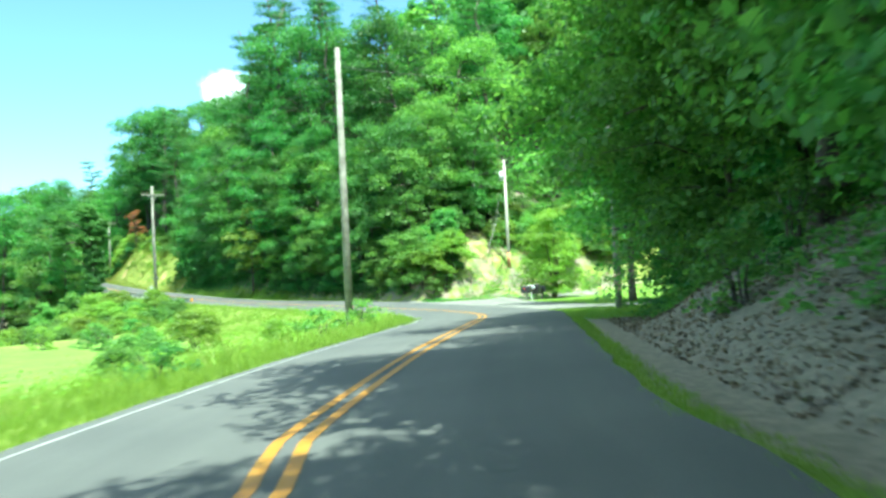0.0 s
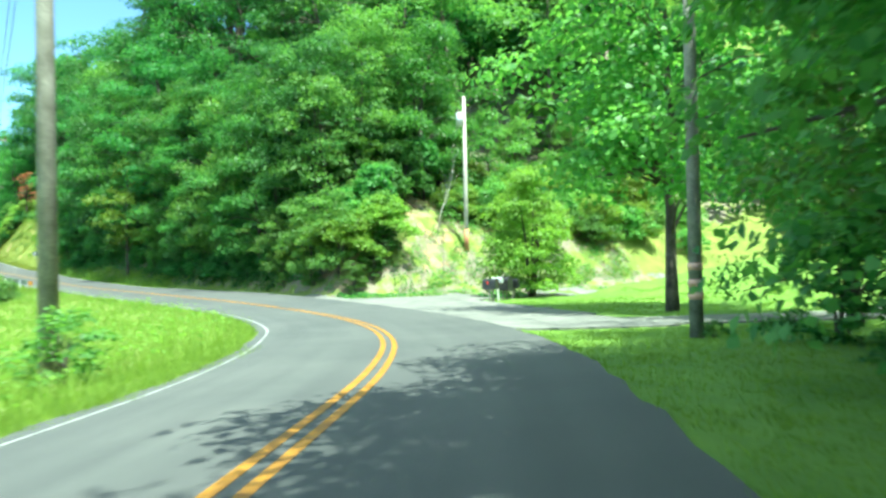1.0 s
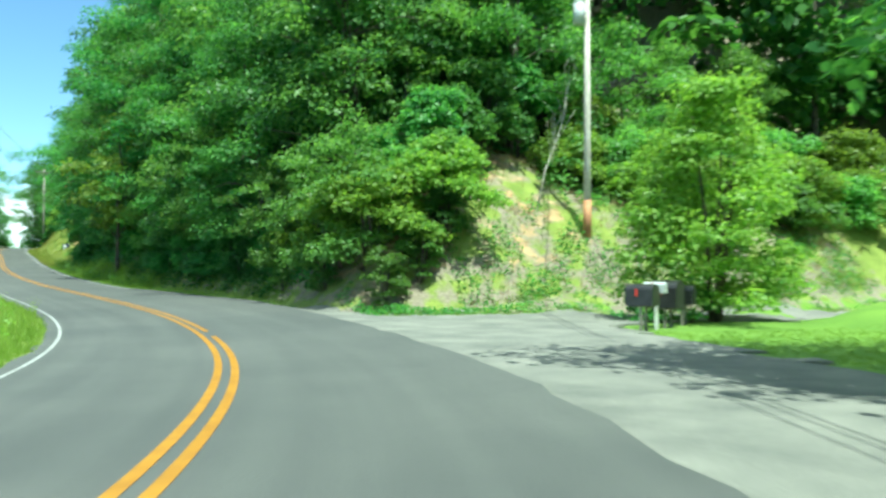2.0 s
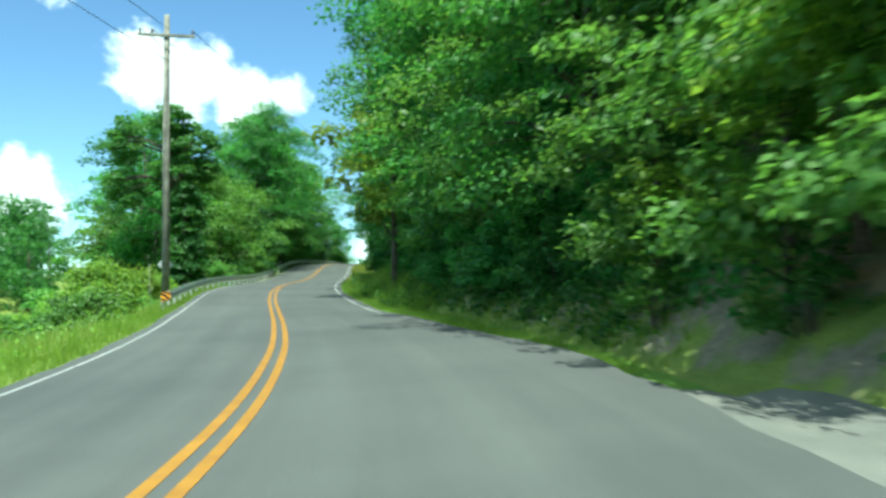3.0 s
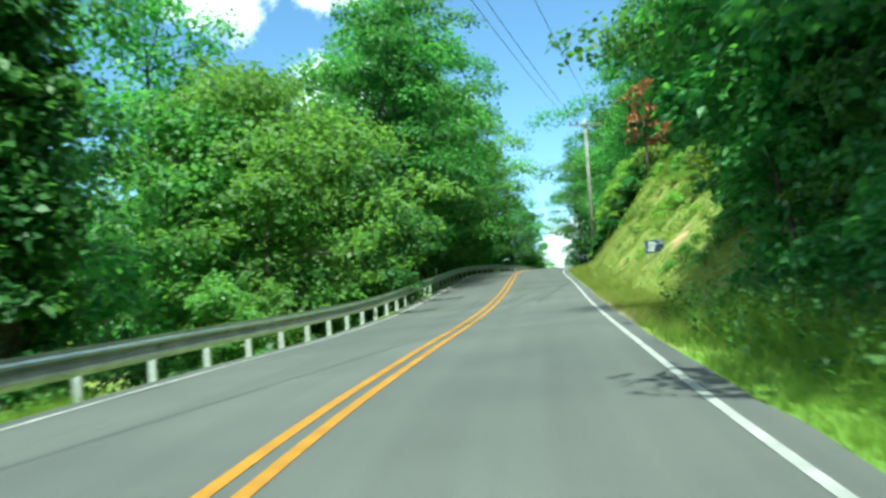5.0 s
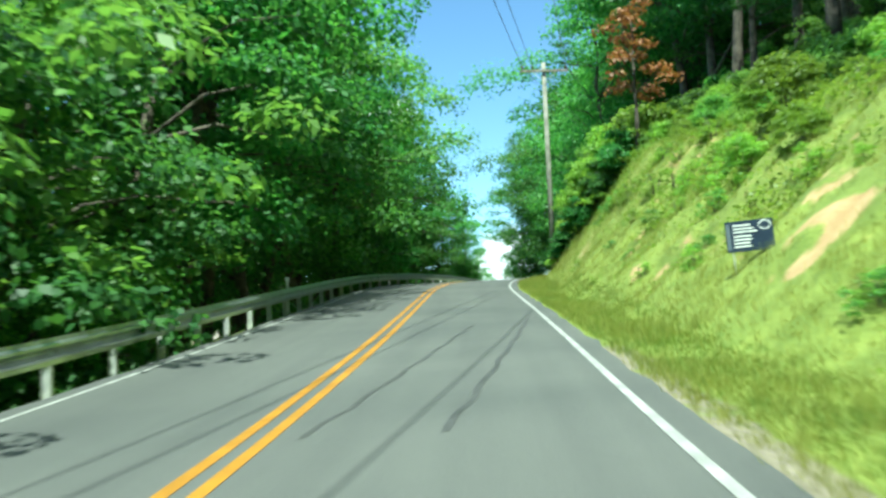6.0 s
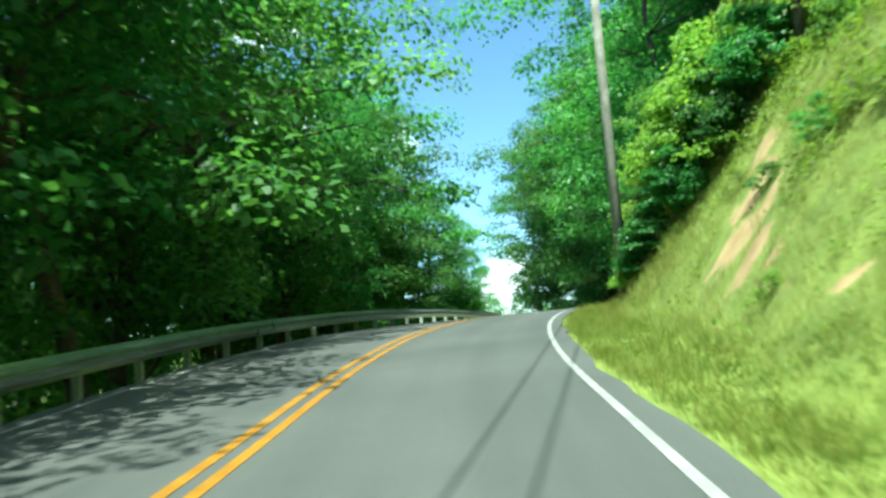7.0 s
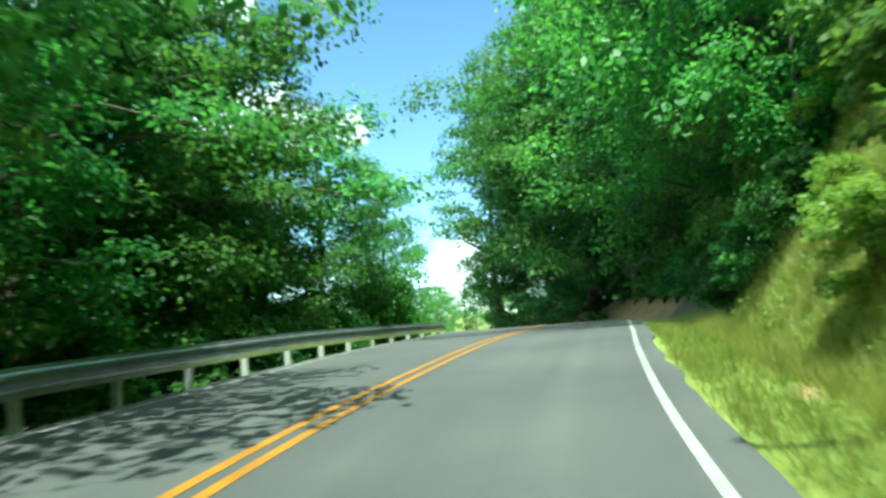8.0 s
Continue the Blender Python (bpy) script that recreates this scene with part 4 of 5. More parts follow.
for s, d, k, g, turn in ((76.8, -6.0, 1, 0.55, 0), (79.6, -5.7, 0, 0.55, 70), (82.2, -5.6, 2, 0.58, 150), (84.8, -5.6, 1, 0.6, 220), (87.4, -5.6, 0, 0.62, 290), (90.2, -5.6, 2, 0.62, 20), (93.0, -5.7, 1, 0.65, 100), (95.8, -5.8, 0, 0.65, 180), (98.8, -5.9, 2, 0.68, 250), (102.0, -6.0, 1, 0.68, 320), (106.0, -6.2, 0, 0.7, 50), (110.0, -6.4, 1, 0.7, 130)):
    grown(MID[k], s, d, g, turn)
for s, d, k, g, turn in ((74.4, -5.4, 1, 0.5, 10), (76.4, -5.0, 1, 0.45, 80), (78.2, -5.2, 0, 0.42, 150), (80.0, -4.9, 1, 0.45, 220), (81.8, -5.0, 1, 0.42, 300), (83.8, -5.0, 0, 0.42, 40), (85.8, -5.0, 1, 0.45, 110), (88.0, -5.1, 1, 0.42, 190), (90.4, -5.1, 0, 0.42, 260)):
    grown(THICKET[k], s, d, g, turn)
for s, d, k, g, turn in ((76.0, -5.8, 1, 0.75, 30), (80.6, -5.7, 0, 0.72, 170), (85.2, -5.7, 1, 0.75, 290)):
    grown(OVER[k], s, d, g, turn, lean=(0, -7))
inner = scatter(TALL, rng, (74, 119), (-15, -10.5), 3.9, 160, (1.0, 1.3))
for s, d, k, g in ((88, -10.5, 0, 1.2), (93, -12.5, 1, 1.6), (98.5, -10.0, 0, 1.25), (104, -12.0, 1, 1.7), (109, -11.0, 0, 1.3), (84, -14.0, 0, 1.25), (107, -14.5, 0, 1.45), (112.5, -14.0, 0, 1.35), (117, -15.5, 1, 1.75), (101, -16.5, 0, 1.5)):
    grown(PINES[k], s, d, g, 50 * s)
scatter(PINES, rng, (74, 100), (-24, -14), 4.5, 26, (1.0, 1.25), taken=inner)
woods("hill_wood", spread(rng, (72, 126), (-52, -15), 4.6, 240, inner), FAR, rng, "dense green wood climbing the hill", (0.95, 1.3))
# behind the side road: bright scrub, then the wooded hill
scatter(THICKET[2:] + MID[2:], rng, (70.5, 74), (-34, -15.5), 2.8, 50, (0.6, 0.9), taken=list(inner))
scatter(TALL, rng, (75, 84), (-34, -16), 4.4, 50, (0.9, 1.2), taken=inner)
for s, d, k, g in ((67.2, -16.2, 1, 0.8), (66.4, -18.4, 0, 0.9), (67.6, -20.6, 1, 1.0), (66.6, -22.8, 0, 0.9), (68.4, -18.0, 1, 1.1), (69.0, -22.2, 0, 1.1), (66.8, -25.4, 1, 1.0), (68.2, -28.0, 0, 1.1), (69.4, -25.0, 1, 1.2), (69.0, -15.4, 1, 1.0)):
    grown(VINES[k], s, d, g, 37 * s)
scatter(VINES, rng, (66, 72.5), (-34, -14.5), 1.9, 60, (0.6, 1.0))
woods("meadow_wood", spread(rng, (28, 72), (-64, -36), 5.0, 80, []), FAR, rng, "green wood behind the lawn")
# top of the grassy cut
scatter(THICKET, rng, (117, 180), (-14.5, -12.0), 2.5, 120, (0.5, 0.8))
scatter(VINES, rng, (122, 181), (-12.6, -9.4), 2.1, 120, (0.5, 0.85))
for s, d, g in ((162.6, -6.3, 0.8), (164.6, -6.0, 0.7), (166.5, -5.9, 0.7), (164.4, -6.9, 0.8), (165.8, -7.4, 1.0), (163.4, -8.0, 0.9), (167.0, -6.5, 0.8), (162.2, -8.8, 0.9), (168.6, -7.0, 0.9), (165.0, -9.0, 1.1), (167.5, -8.6, 1.1)):
    grown(VINES[0], s, d, g, 71 * s)
# deep-green thickets added in front: their leaf colour stands in for the mound's shaded face
for s, d, g in ((162.9, -5.1, 0.34), (162.4, -5.8, 0.42), (162.0, -6.7, 0.5), (161.6, -7.6, 0.55), (163.4, -4.8, 0.28), (164.8, -4.8, 0.3)):
    grown(THICKET[1], s, d, g, 59 * s)
scatter(VINES[:1], rng, (170, 179), (-9.4, -6.4), 1.9, 40, (0.45, 0.7))
scatter(VINES[:1], rng, (163.5, 177), (-6.4, -4.7), 1.0, 70, (0.22, 0.4), lift=-0.2)
scatter(BUSH[:2], rng, (128.5, 133.0), (-9.8, -7.6), 1.1, 24, (0.55, 0.8))
scatter(BUSH[1:], rng, (123, 129), (-8.4, -6.2), 1.1, 30, (0.35, 0.65))
scatter(BUSH, rng, (139, 164), (-9.8, -5.4), 1.7, 60, (0.22, 0.42))
grown(PINES[1], 160.5, -13.0, 0.75, 30)
grown(PINES[1], 157.0, -16.0, 0.9, 130)
grown(TALL[1], 117.5, -10.4, 1.0, 80)
grown(TALL[1], 113.6, -9.4, 0.95, 150)
grown(OVER[1], 116.4, -7.4, 1.0, 10)
grown(OVER[1], 119.4, -7.0, 0.9, 100)
grown(OVER[1], 121.8, -7.8, 0.8, 190)
grown(TALL[1], 121.5, -11.6, 0.9, 200)
grown(TALL[1], 119.6, 10.2, 0.85, 30, -0.3)
for s, d, k, g in ((120.6, -8.4, 1, 0.85), (122.6, -9.2, 1, 0.8), (118.4, -7.6, 1, 0.85), (124.4, -10.2, 0, 0.75)):
    grown(MID[k], s, d, g, 47 * s)
scatter(BUSH[:2], rng, (125, 130.5), (-7.4, -6.2), 1.2, 26, (0.4, 0.7))
scatter(BUSH, rng, (138, 178), (-10, -6.2), 2.6, 40, (0.3, 0.5))
scatter(BUSH, rng, (132.5, 138), (-10.5, -8.6), 1.8, 10, (0.3, 0.5))
scatter(THICKET[1:], rng, (165.5, 171), (-7.5, -5.2), 1.6, 14, (0.5, 0.75))
scatter(VINES[:1] + BUSH[2:], rng, (139, 152), (-9.8, -6.6), 1.3, 90, (0.3, 0.55))
scatter(VINES[:1], rng, (152, 162), (-10.2, -8.4), 1.3, 60, (0.3, 0.5))
scatter(BUSH[2:], rng, (130, 163), (-8.6, -4.9), 1.5, 60, (0.2, 0.38), test=lambda s, d: bareness(s, d) < 0.2 and not (132 < s < 138.5 and d > -7.2))
scatter(BUSH[:2], rng, (125.5, 131.5), (-6.4, -5.0), 0.8, 14, (0.3, 0.45))
topwood = scatter(TALL + PINES, rng, (118, 178), (-22, -13.2), 3.7, 130, (0.95, 1.25))
woods("hilltop_wood", spread(rng, (118, 190), (-46, -20), 4.8, 130, topwood), FAR, rng, "green wood above the cut bank")
scatter(MID[:2], rng, (112, 120.5), (-10, -7.0), 2.6, 20, (0.75, 0.95))
# right-hand wood beyond the second pole
late = []
for s, d, k, g in ((184, -7.2, 0, 1.15), (188.5, -6.6, 2, 1.2), (193, -6.5, 0, 1.2), (197.5, -6.5, 1, 1.15), (202, -6.6, 0, 1.25), (206.5, -6.8, 2, 1.35), (211, -7.2, 0, 1.3), (215.5, -7.6, 1, 1.2), (220, -8.4, 0, 1.3), (222, -13, 2, 1.4)):
    grown(EDGE[k % 2] if k else HANG[1], s, d + 0.2, g, 53 * s, lean=(0, -7))
    late.append(tuple(float(v) for v in to_xy(s, d)))
for s, d, k, g in ((179.5, -7.4, 0, 0.55), (182.0, -7.0, 1, 0.6), (184.6, -7.4, 0, 0.6), (187.4, -7.2, 1, 0.65), (190.2, -7.6, 0, 0.6), (193.2, -7.4, 1, 0.65), (196.4, -7.6, 0, 0.7), (200.0, -7.6, 1, 0.7), (204.0, -7.8, 0, 0.7), (208.0, -8.0, 1, 0.7)):
    grown(THICKET[k], s, d, g, 31 * s)
for s, d, k, g in ((176.6, -6.4, 2, 0.6), (179.6, -5.9, 0, 0.62), (182.6, -5.8, 2, 0.66), (185.8, -6.0, 0, 0.66), (189.2, -6.0, 2, 0.7), (193.0, -6.6, 0, 0.75), (198.0, -6.9, 2, 0.8)):
    grown(MID[k], s, d, g, 29 * s)
for s, d, k, g in ((177.4, -5.4, 1, 0.36), (179.0, -5.2, 0, 0.38), (180.6, -5.1, 1, 0.4), (182.2, -5.2, 0, 0.4), (183.8, -5.1, 1, 0.42), (185.4, -5.3, 0, 0.42), (187.0, -5.2, 1, 0.42), (188.8, -5.4, 0, 0.44), (190.8, -5.5, 1, 0.46), (192.8, -5.6, 0, 0.5), (194.8, -5.7, 1, 0.55), (197.0, -5.8, 0, 0.55), (199.2, -5.9, 1, 0.6), (201.4, -6.0, 0, 0.6), (203.8, -6.1, 1, 0.6), (206.4, -6.4, 0, 0.6), (210.0, -7.0, 1, 0.65), (213.5, -7.2, 0, 0.7), (217.0, -7.4, 1, 0.7)):
    grown(THICKET[k], s, d, g, 23 * s)
for s, d, g in ((176.0, -13.0, 1.35), (180.5, -11.5, 1.4), (186.5, -12.5, 1.45)):
    grown(TALL[1], s, d, g, 17 * s)
for s, d, k, g in ((208.5, -6.6, 1, 1.2), (213.0, -5.9, 0, 1.3), (217.5, -5.6, 1, 1.3), (221.5, -5.6, 0, 1.3), (225.5, -6.2, 1, 1.2), (219.0, -9.4, 1, 1.4)):
    grown(EDGE[k], s, d, g, 19 * s, lean=(0, -3))
for s, d, g in ((212.0, -5.4, 0.7), (216.0, -5.2, 0.75), (220.0, -5.2, 0.8), (224.0, -5.4, 0.8)):
    grown(MID[1], s, d, g, 13 * s)
grown(PINES[0], 219, -9.5, 1.4, 40)
late = scatter(TALL, rng, (181, 221), (-17, -9.0), 4.0, 90, (1.1, 1.4), taken=late)
scatter(MID + THICKET[:2], rng, (181, 221), (-9.6, -7.8), 2.4, 80, (0.7, 1.0))
woods("crest_wood", spread(rng, (182, 215), (-44, -14), 5.0, 120, late), FAR, rng, "tall green wood beyond the crest", (1.1, 1.5))
def open_view(x, y):
    """Right of the opening over the valley."""
    return x > 36.6 - 0.27 * (y - 70.5) and x > 35 - 0.165 * (y - 49.7)


# left-hand wood along the rail
lw = []
for s, d, k, g, turn in ((144.6, 5.9, 0, 1.08, 70), (148.4, 6.4, 1, 0.95, 300), (151.8, 5.8, 0, 1.08, 140), (155.0, 6.6, 1, 0.95, 20), (158.5, 5.8, 0, 1.0, 210), (164, 5.8, 2, 1.02, 280), (169.5, 6.4, 0, 0.9, 330), (175.5, 7.2, 1, 0.75, 90)):
    grown(TALL[k], s, d, g, turn, -0.3, lean=(0, 10))
    lw.append(tuple(float(v) for v in to_xy(s, d)))
lw = scatter(TALL[::2] + TALL, rng, (132, 192), (8.4, 17), 5.2, 240, (0.85, 1.08), lift=-0.3, test=lambda s, d: open_view(*to_xy(s, d)), taken=lw)
for s, d, k, g in ((175.5, 7.8, 1, 0.8), (179.0, 7.6, 0, 0.7), (182.6, 7.4, 1, 0.66), (186.4, 7.0, 0, 0.64), (190.4, 6.6, 1, 0.62), (194.6, 6.4, 0, 0.6), (199.0, 6.2, 1, 0.54), (203.4, 6.0, 0, 0.5), (181.0, 11.5, 0, 0.85), (187.5, 11.0, 1, 0.75), (194.0, 11.0, 0, 0.65)):
    grown(EDGE[k], s, d, g, 43 * s, -0.3)
for s, d, k, g, turn in ((142.2, 7.0, 1, 1.0, 30), (147.2, 7.8, 0, 1.05, 160), (155.6, 7.6, 0, 1.15, 330), (161.4, 7.0, 0, 1.2, 60), (168.4, 7.4, 0, 1.15, 130)):
    grown(EDGE[k], s, d, g, turn, -0.3, lean=(0, 8))
for s, d, k, g in ((179.0, 7.2, 0, 0.95), (183.0, 7.8, 0, 0.95)):
    grown(EDGE[k], s, d, g, 31 * s, -0.3, lean=(0, 6))
scatter(MID[:1] + MID[2:], rng, (133, 192), (8, 14), 4.0, 60, (0.8, 1.05), test=lambda s, d: open_view(*to_xy(s, d)))
scatter(THICKET[:2], rng, (176, 206), (5.2, 7.0), 2.2, 40, (0.5, 0.8))
scatter(MID + THICKET, rng, (133, 178), (5.4, 8.0), 3.2, 50, (0.7, 1.0), taken=list(lw))
for s, d, k, g in ((127.6, 6.4, 2, 1.0), (130.4, 7.4, 2, 1.15), (133.4, 7.3, 2, 1.25), (136.4, 7.2, 2, 1.3), (139.6, 7.2, 2, 1.3), (135.0, 9.6, 0, 1.4), (139.0, 9.8, 1, 1.5), (129.4, 9.4, 0, 1.15), (125.0, 11.0, 1, 1.0), (118.0, 8.6, 0, 1.0), (120.4, 11.5, 2, 1.2)):
    grown(MID[k], s, d, g, 61 * s)
scatter(THICKET[::2], rng, (119, 133), (5.0, 6.4), 2.0, 30, (0.45, 0.7))
woods("valley_wood", [q for q in spread(rng, (124, 200), (18, 46), 6.5, 90, lw) if open_view(*q)], FAR, rng, "green wood falling into the valley", (0.9, 1.1))
scatter(VINES, rng, (88, 101), (5.6, 13), 1.8, 60, (0.6, 1.0))
scatter(VINES, rng, (98.0, 109.0), (6.0, 13), 1.9, 70, (0.85, 1.2))
scatter(THICKET[2:] + VINES[:1], rng, (108.5, 112.5), (7.0, 13), 2.0, 30, (0.7, 0.95))
scatter(BUSH, rng, (60, 95), (9, 20), 3.0, 40, (0.7, 1.2))
scatter(VINES, rng, (86, 117), (13.5, 27), 2.3, 90, (0.6, 1.0))
# the far side of the valley, and beyond the crest
ft = []
for _ in range(5000):
    x, y = rng.uniform(-130, 10), rng.uniform(125, 330)
    s, d = to_sd([x], [y])
    if d[0] < 34 or math.hypot(x - 36, y - 65) < 100 or x > 36.6 - 0.265 * (y - 70) or any((x - p) ** 2 + (y - q) ** 2 < 49 for p, q in ft) or len(ft) > 260:
        continue
    ft.append((x, y))
woods("far_hill_wood", ft, REMOTE[:2], rng, "distant wooded hillside across the valley")
for x, y in ((-38, 178), (-58, 196), (-72, 214), (-20, 205)):
    copy_thing(PINES[1], pose(x, y, ground_at(x, y) - 0.3, 0, 0, 7 * y))
woods("far_wood", [(rng.uniform(20, 110), rng.uniform(275, 340)) for _ in range(70)], REMOTE[:2], rng, "distant wood beyond the crest", (0.5, 0.68))


def special_trees():
    """Trees that the drive shows as single ones."""
    lawn = broadleaf("lawn_tree", 71, 12.5, 4.7, 3.6, 60, 90, 0.3, LEAF_BRIGHT, "spreading lawn tree with a dark forked trunk", "", 0.2)
    x, y = 39.4, 34.3
    lawn.matrix_world = pose(x, y, ground_at(x, y) - 0.05, 0, 0, 30)
    vine = lobed("vine_covered_tree", 72, [(-3.4, 0, 10.0, 1.0, 1.2, 1.5), (-3.3, 0.3, 7.4, 1.1, 1.3, 1.2), (-0.9, 0, 11.3, 1.2, 1.2, 1.0), (0.3, 0.2, 10.1, 1.6, 1.6, 1.1), (-0.6, 0, 8.1, 1.3, 1.4, 1.5),
                                            (0.0, 0, 5.4, 1.0, 1.1, 2.2), (0.0, 0, 2.6, 0.95, 0.95, 2.4), (1.2, 0.5, 8.6, 1.0, 1.0, 0.8)],
                 [(0, 0, -0.5), (0.05, 0, 3), (-0.05, 0, 6), (-0.3, 0, 8.5), (-0.5, 0, 9.9), (-0.6, 0, 11.4)], [0.3, 0.26, 0.22, 0.17, 0.1, 0.04], 34, 240, 0.2, LEAF_MID, "tall vine-covered tree standing alone behind the rail")
    x, y = (float(v) for v in to_xy(114.5, 6.1))
    vine.matrix_world = pose(x, y, ground_at(x, y) - 0.2, 0, 0, 2)
    irng = np.random.default_rng(76)
    rows = [(0.75 * math.cos(a), 0.75 * math.sin(a), h, 0.55, 1.0) for a, h in zip(irng.uniform(0, 6.283, 90), irng.uniform(0.3, 7.5, 90))]
    part_of("ivy", soup("ivy", clump_leaves(irng, rows, 330, 0.19, 0.14), 4, LEAF_DEEP), vine, "dark ivy wrapped round the trunk")
    bush = shrub("willowy_bush", 73, 5.2, 1.9, 90, 520, 0.13, LEAF_YELLOW, "tall feathery green bush behind the mailboxes", "")
    bush.matrix_world = spot(60.6, -12.6, 40, 0, 1.22)
    dry = broadleaf("withered_tree", 74, 5.5, 1.6, 1.6, 24, 190, 0.24, LEAF_RED, "small withered tree with reddish brown leaves", "", 0.08)
    dry.matrix_world = spot(161, -8.2, 0, 1.2)
    pale = broadleaf("flowering_tree", 75, 6.5, 2.0, 1.6, 34, 210, 0.22, LEAF_YELLOW, "small pale yellow-green tree at the wood's edge", "", 0.08)
    pale.matrix_world = spot(94.4, -4.5, 90, 0.3, 1.25)


special_trees()
for s, d, k, g in ((8.2, 4.6, 1, 0.95), (14.5, 4.4, 1, 0.6), (27.5, 4.7, 0, 0.7), (34.6, 4.6, 0, 0.8), (37.0, 5.6, 1, 0.6), (2.0, 5.4, 0, 0.8), (38.7, -6.3, 1, 0.35), (39.3, -8.2, 1, 0.5), (60.4, -11.6, 1, 0.75), (60.8, -10.7, 1, 0.6)):
    grown(BUSH[k], s, d, g, 40 * s)
grown(THICKET[2], 62.0, 26.0, 0.8, 10)
for s, d, k, g in ((46.0, 13.0, 0, 0.8), (41.0, 15.0, 1, 0.7), (9.6, 5.6, 0, 0.42), (20.0, 7.5, 1, 0.45), (29.0, 6.6, 0, 0.4), (38.0, 8.0, 1, 0.5)):
    grown(VINES[k], s, d, g, 59 * s)
for s, d, g in ((66.6, -5.9, 0.95), (66.2, -8.0, 0.85), (68.2, -5.5, 0.85), (70.4, -5.6, 0.8)):
    grown(VINES[0], s, d, g, 19 * s, 0.5)
grown(BUSH[0], 19.5, -5.6, 1.0, 80)
grown(BUSH[1], 22.4, -6.4, 1.1, 10)
grown(BUSH[0], 15.5, -6.2, 0.9, 190)
grown(BUSH[0], 71.2, -4.7, 0.55, 30)
grown(BUSH[1], 68.4, -5.0, 0.6, 200)
for p in PROTOS:
    for o in (*p.children_recursive, p):
        bpy.data.objects.remove(o)


# ---- undergrowth ----
def undergrowth(name, seed, count, s_range, d_range, size, high, material, label, category="undergrowth", test=None):
    rng = np.random.default_rng(seed)
    s, d = rng.uniform(*s_range, count), rng.uniform(*d_range, count)
    if test is not None:
        k = test(s, d, rng)
        s, d = s[k], d[k]
    x, y = to_xy(s, d)
    lump = 0.5 + 0.5 * bumpy(x, y, 2.3)
    z = ground_z(s, d) + rng.uniform(0, 1, len(s)) * high * (0.25 + lump)
    c = np.stack([x, y, z], axis=1)
    n = np.tile(np.array([0, 0, 1.0]), (len(s), 1)) + rng.normal(0, 0.3, (len(s), 3))
    tagged(new(name, soup(name, leaf_quads(rng, c, n, size, size * 0.7), 4, material)), label, category, kind="stuff")


undergrowth("ivy", 1, 56000, (68.5, 120), (-10.5, -4.9), 0.16, 0.6, LEAF_DEEP, "dark ivy and undergrowth on the wooded bank")
undergrowth("ivy", 12, 9000, (72, 92), (-5.4, -4.3), 0.13, 0.5, LEAF_DEEP, "dark ivy spilling down to the verge", test=lambda s, d, r: bumpy(*to_xy(s, d), 1.7) + r.normal(0, 0.2, len(s)) + (-4.6 - d) * 1.2 > -0.1)
undergrowth("ivy", 2, 12000, (181, 228), (-12, -7.4), 0.24, 0.5, LEAF_DEEP, "dark undergrowth below the crest wood")
undergrowth("ivy", 3, 9000, (-8, 27), (-11, -4.4), 0.17, 0.4, LEAF_BRIGHT, "green undergrowth on the shaded bank", test=lambda s, d, r: bumpy(*to_xy(s, d), 4.0) + r.normal(0, 0.4, len(s)) + (-d - 5.5) * 0.3 > 0)
undergrowth("fallen_leaves", 4, 16000, (-6, 24), (-8, -3.5), 0.08, 0.05, DEAD_LEAF, "dry brown leaves lying on the shaded bank", "leaf litter")
undergrowth("ivy", 5, 16000, (113, 188), (4.4, 12), 0.24, 0.5, LEAF_DEEP, "dark undergrowth below the guard rail")
undergrowth("weeds", 6, 40000, (120, 181), (-11, -4.4), 0.075, 0.3, LEAF_YELLOW, "yellow-green weeds on the cut bank", test=lambda s, d, r: (bumpy(*to_xy(s, d), 3.4) + r.normal(0, 0.2, len(s)) + (-d - 6.5) * 0.12 > 0.12) & ((s < 131) | (s > 139)) & (bareness(s, d) < 0.3))
undergrowth("weeds", 7, 30000, (63.9, 68.0), (-24, -4.8), 0.1, 0.3, LEAF_MID, "green weeds on the foot of the cut bank", test=lambda s, d, r: bumpy(*to_xy(s, d), 2.0) + r.normal(0, 0.3, len(s)) + (65.6 - s) * 0.4 > -0.1)
undergrowth("weeds", 13, 30000, (136, 163), (-10.5, -5.6), 0.1, 0.45, LEAF_YELLOW, "leafy yellow-green growth in masses on the cut bank", test=lambda s, d, r: (bumpy(*to_xy(s, d), 4.2) + 0.5 * bumpy(*to_xy(s, d), 1.5) + r.normal(0, 0.12, len(s)) + (-d - 6.8) * 0.18 > 0.25) & (bareness(s, d) < 0.25))
undergrowth("weeds", 14, 16000, (161, 180), (-8.5, -4.3), 0.08, 0.4, LEAF_YELLOW, "leafy yellow-green growth on the steep mound", test=lambda s, d, r: bumpy(*to_xy(s, d), 2.4) + 0.5 * bumpy(*to_xy(s, d), 1.1) + r.normal(0, 0.15, len(s)) > 0.05)
undergrowth("weeds", 8, 34000, (-6, 92), (3.6, 12), 0.09, 0.7, LEAF_YELLOW, "bright weeds in the verge", test=lambda s, d, r: bumpy(*to_xy(s, d), 3.0) + r.normal(0, 0.3, len(s)) > 0.1)
undergrowth("weeds", 9, 14000, (92, 113), (4.0, 9), 0.09, 0.5, LEAF_BRIGHT, "bright green weeds behind the guard rail")
undergrowth("ivy", 10, 9000, (66.5, 76), (-36, -13), 0.2, 0.6, LEAF_BRIGHT, "bright scrub on the slope by the side road", test=lambda s, d, r: bumpy(*to_xy(s, d), 4.0) + r.normal(0, 0.3, len(s)) > -0.1)
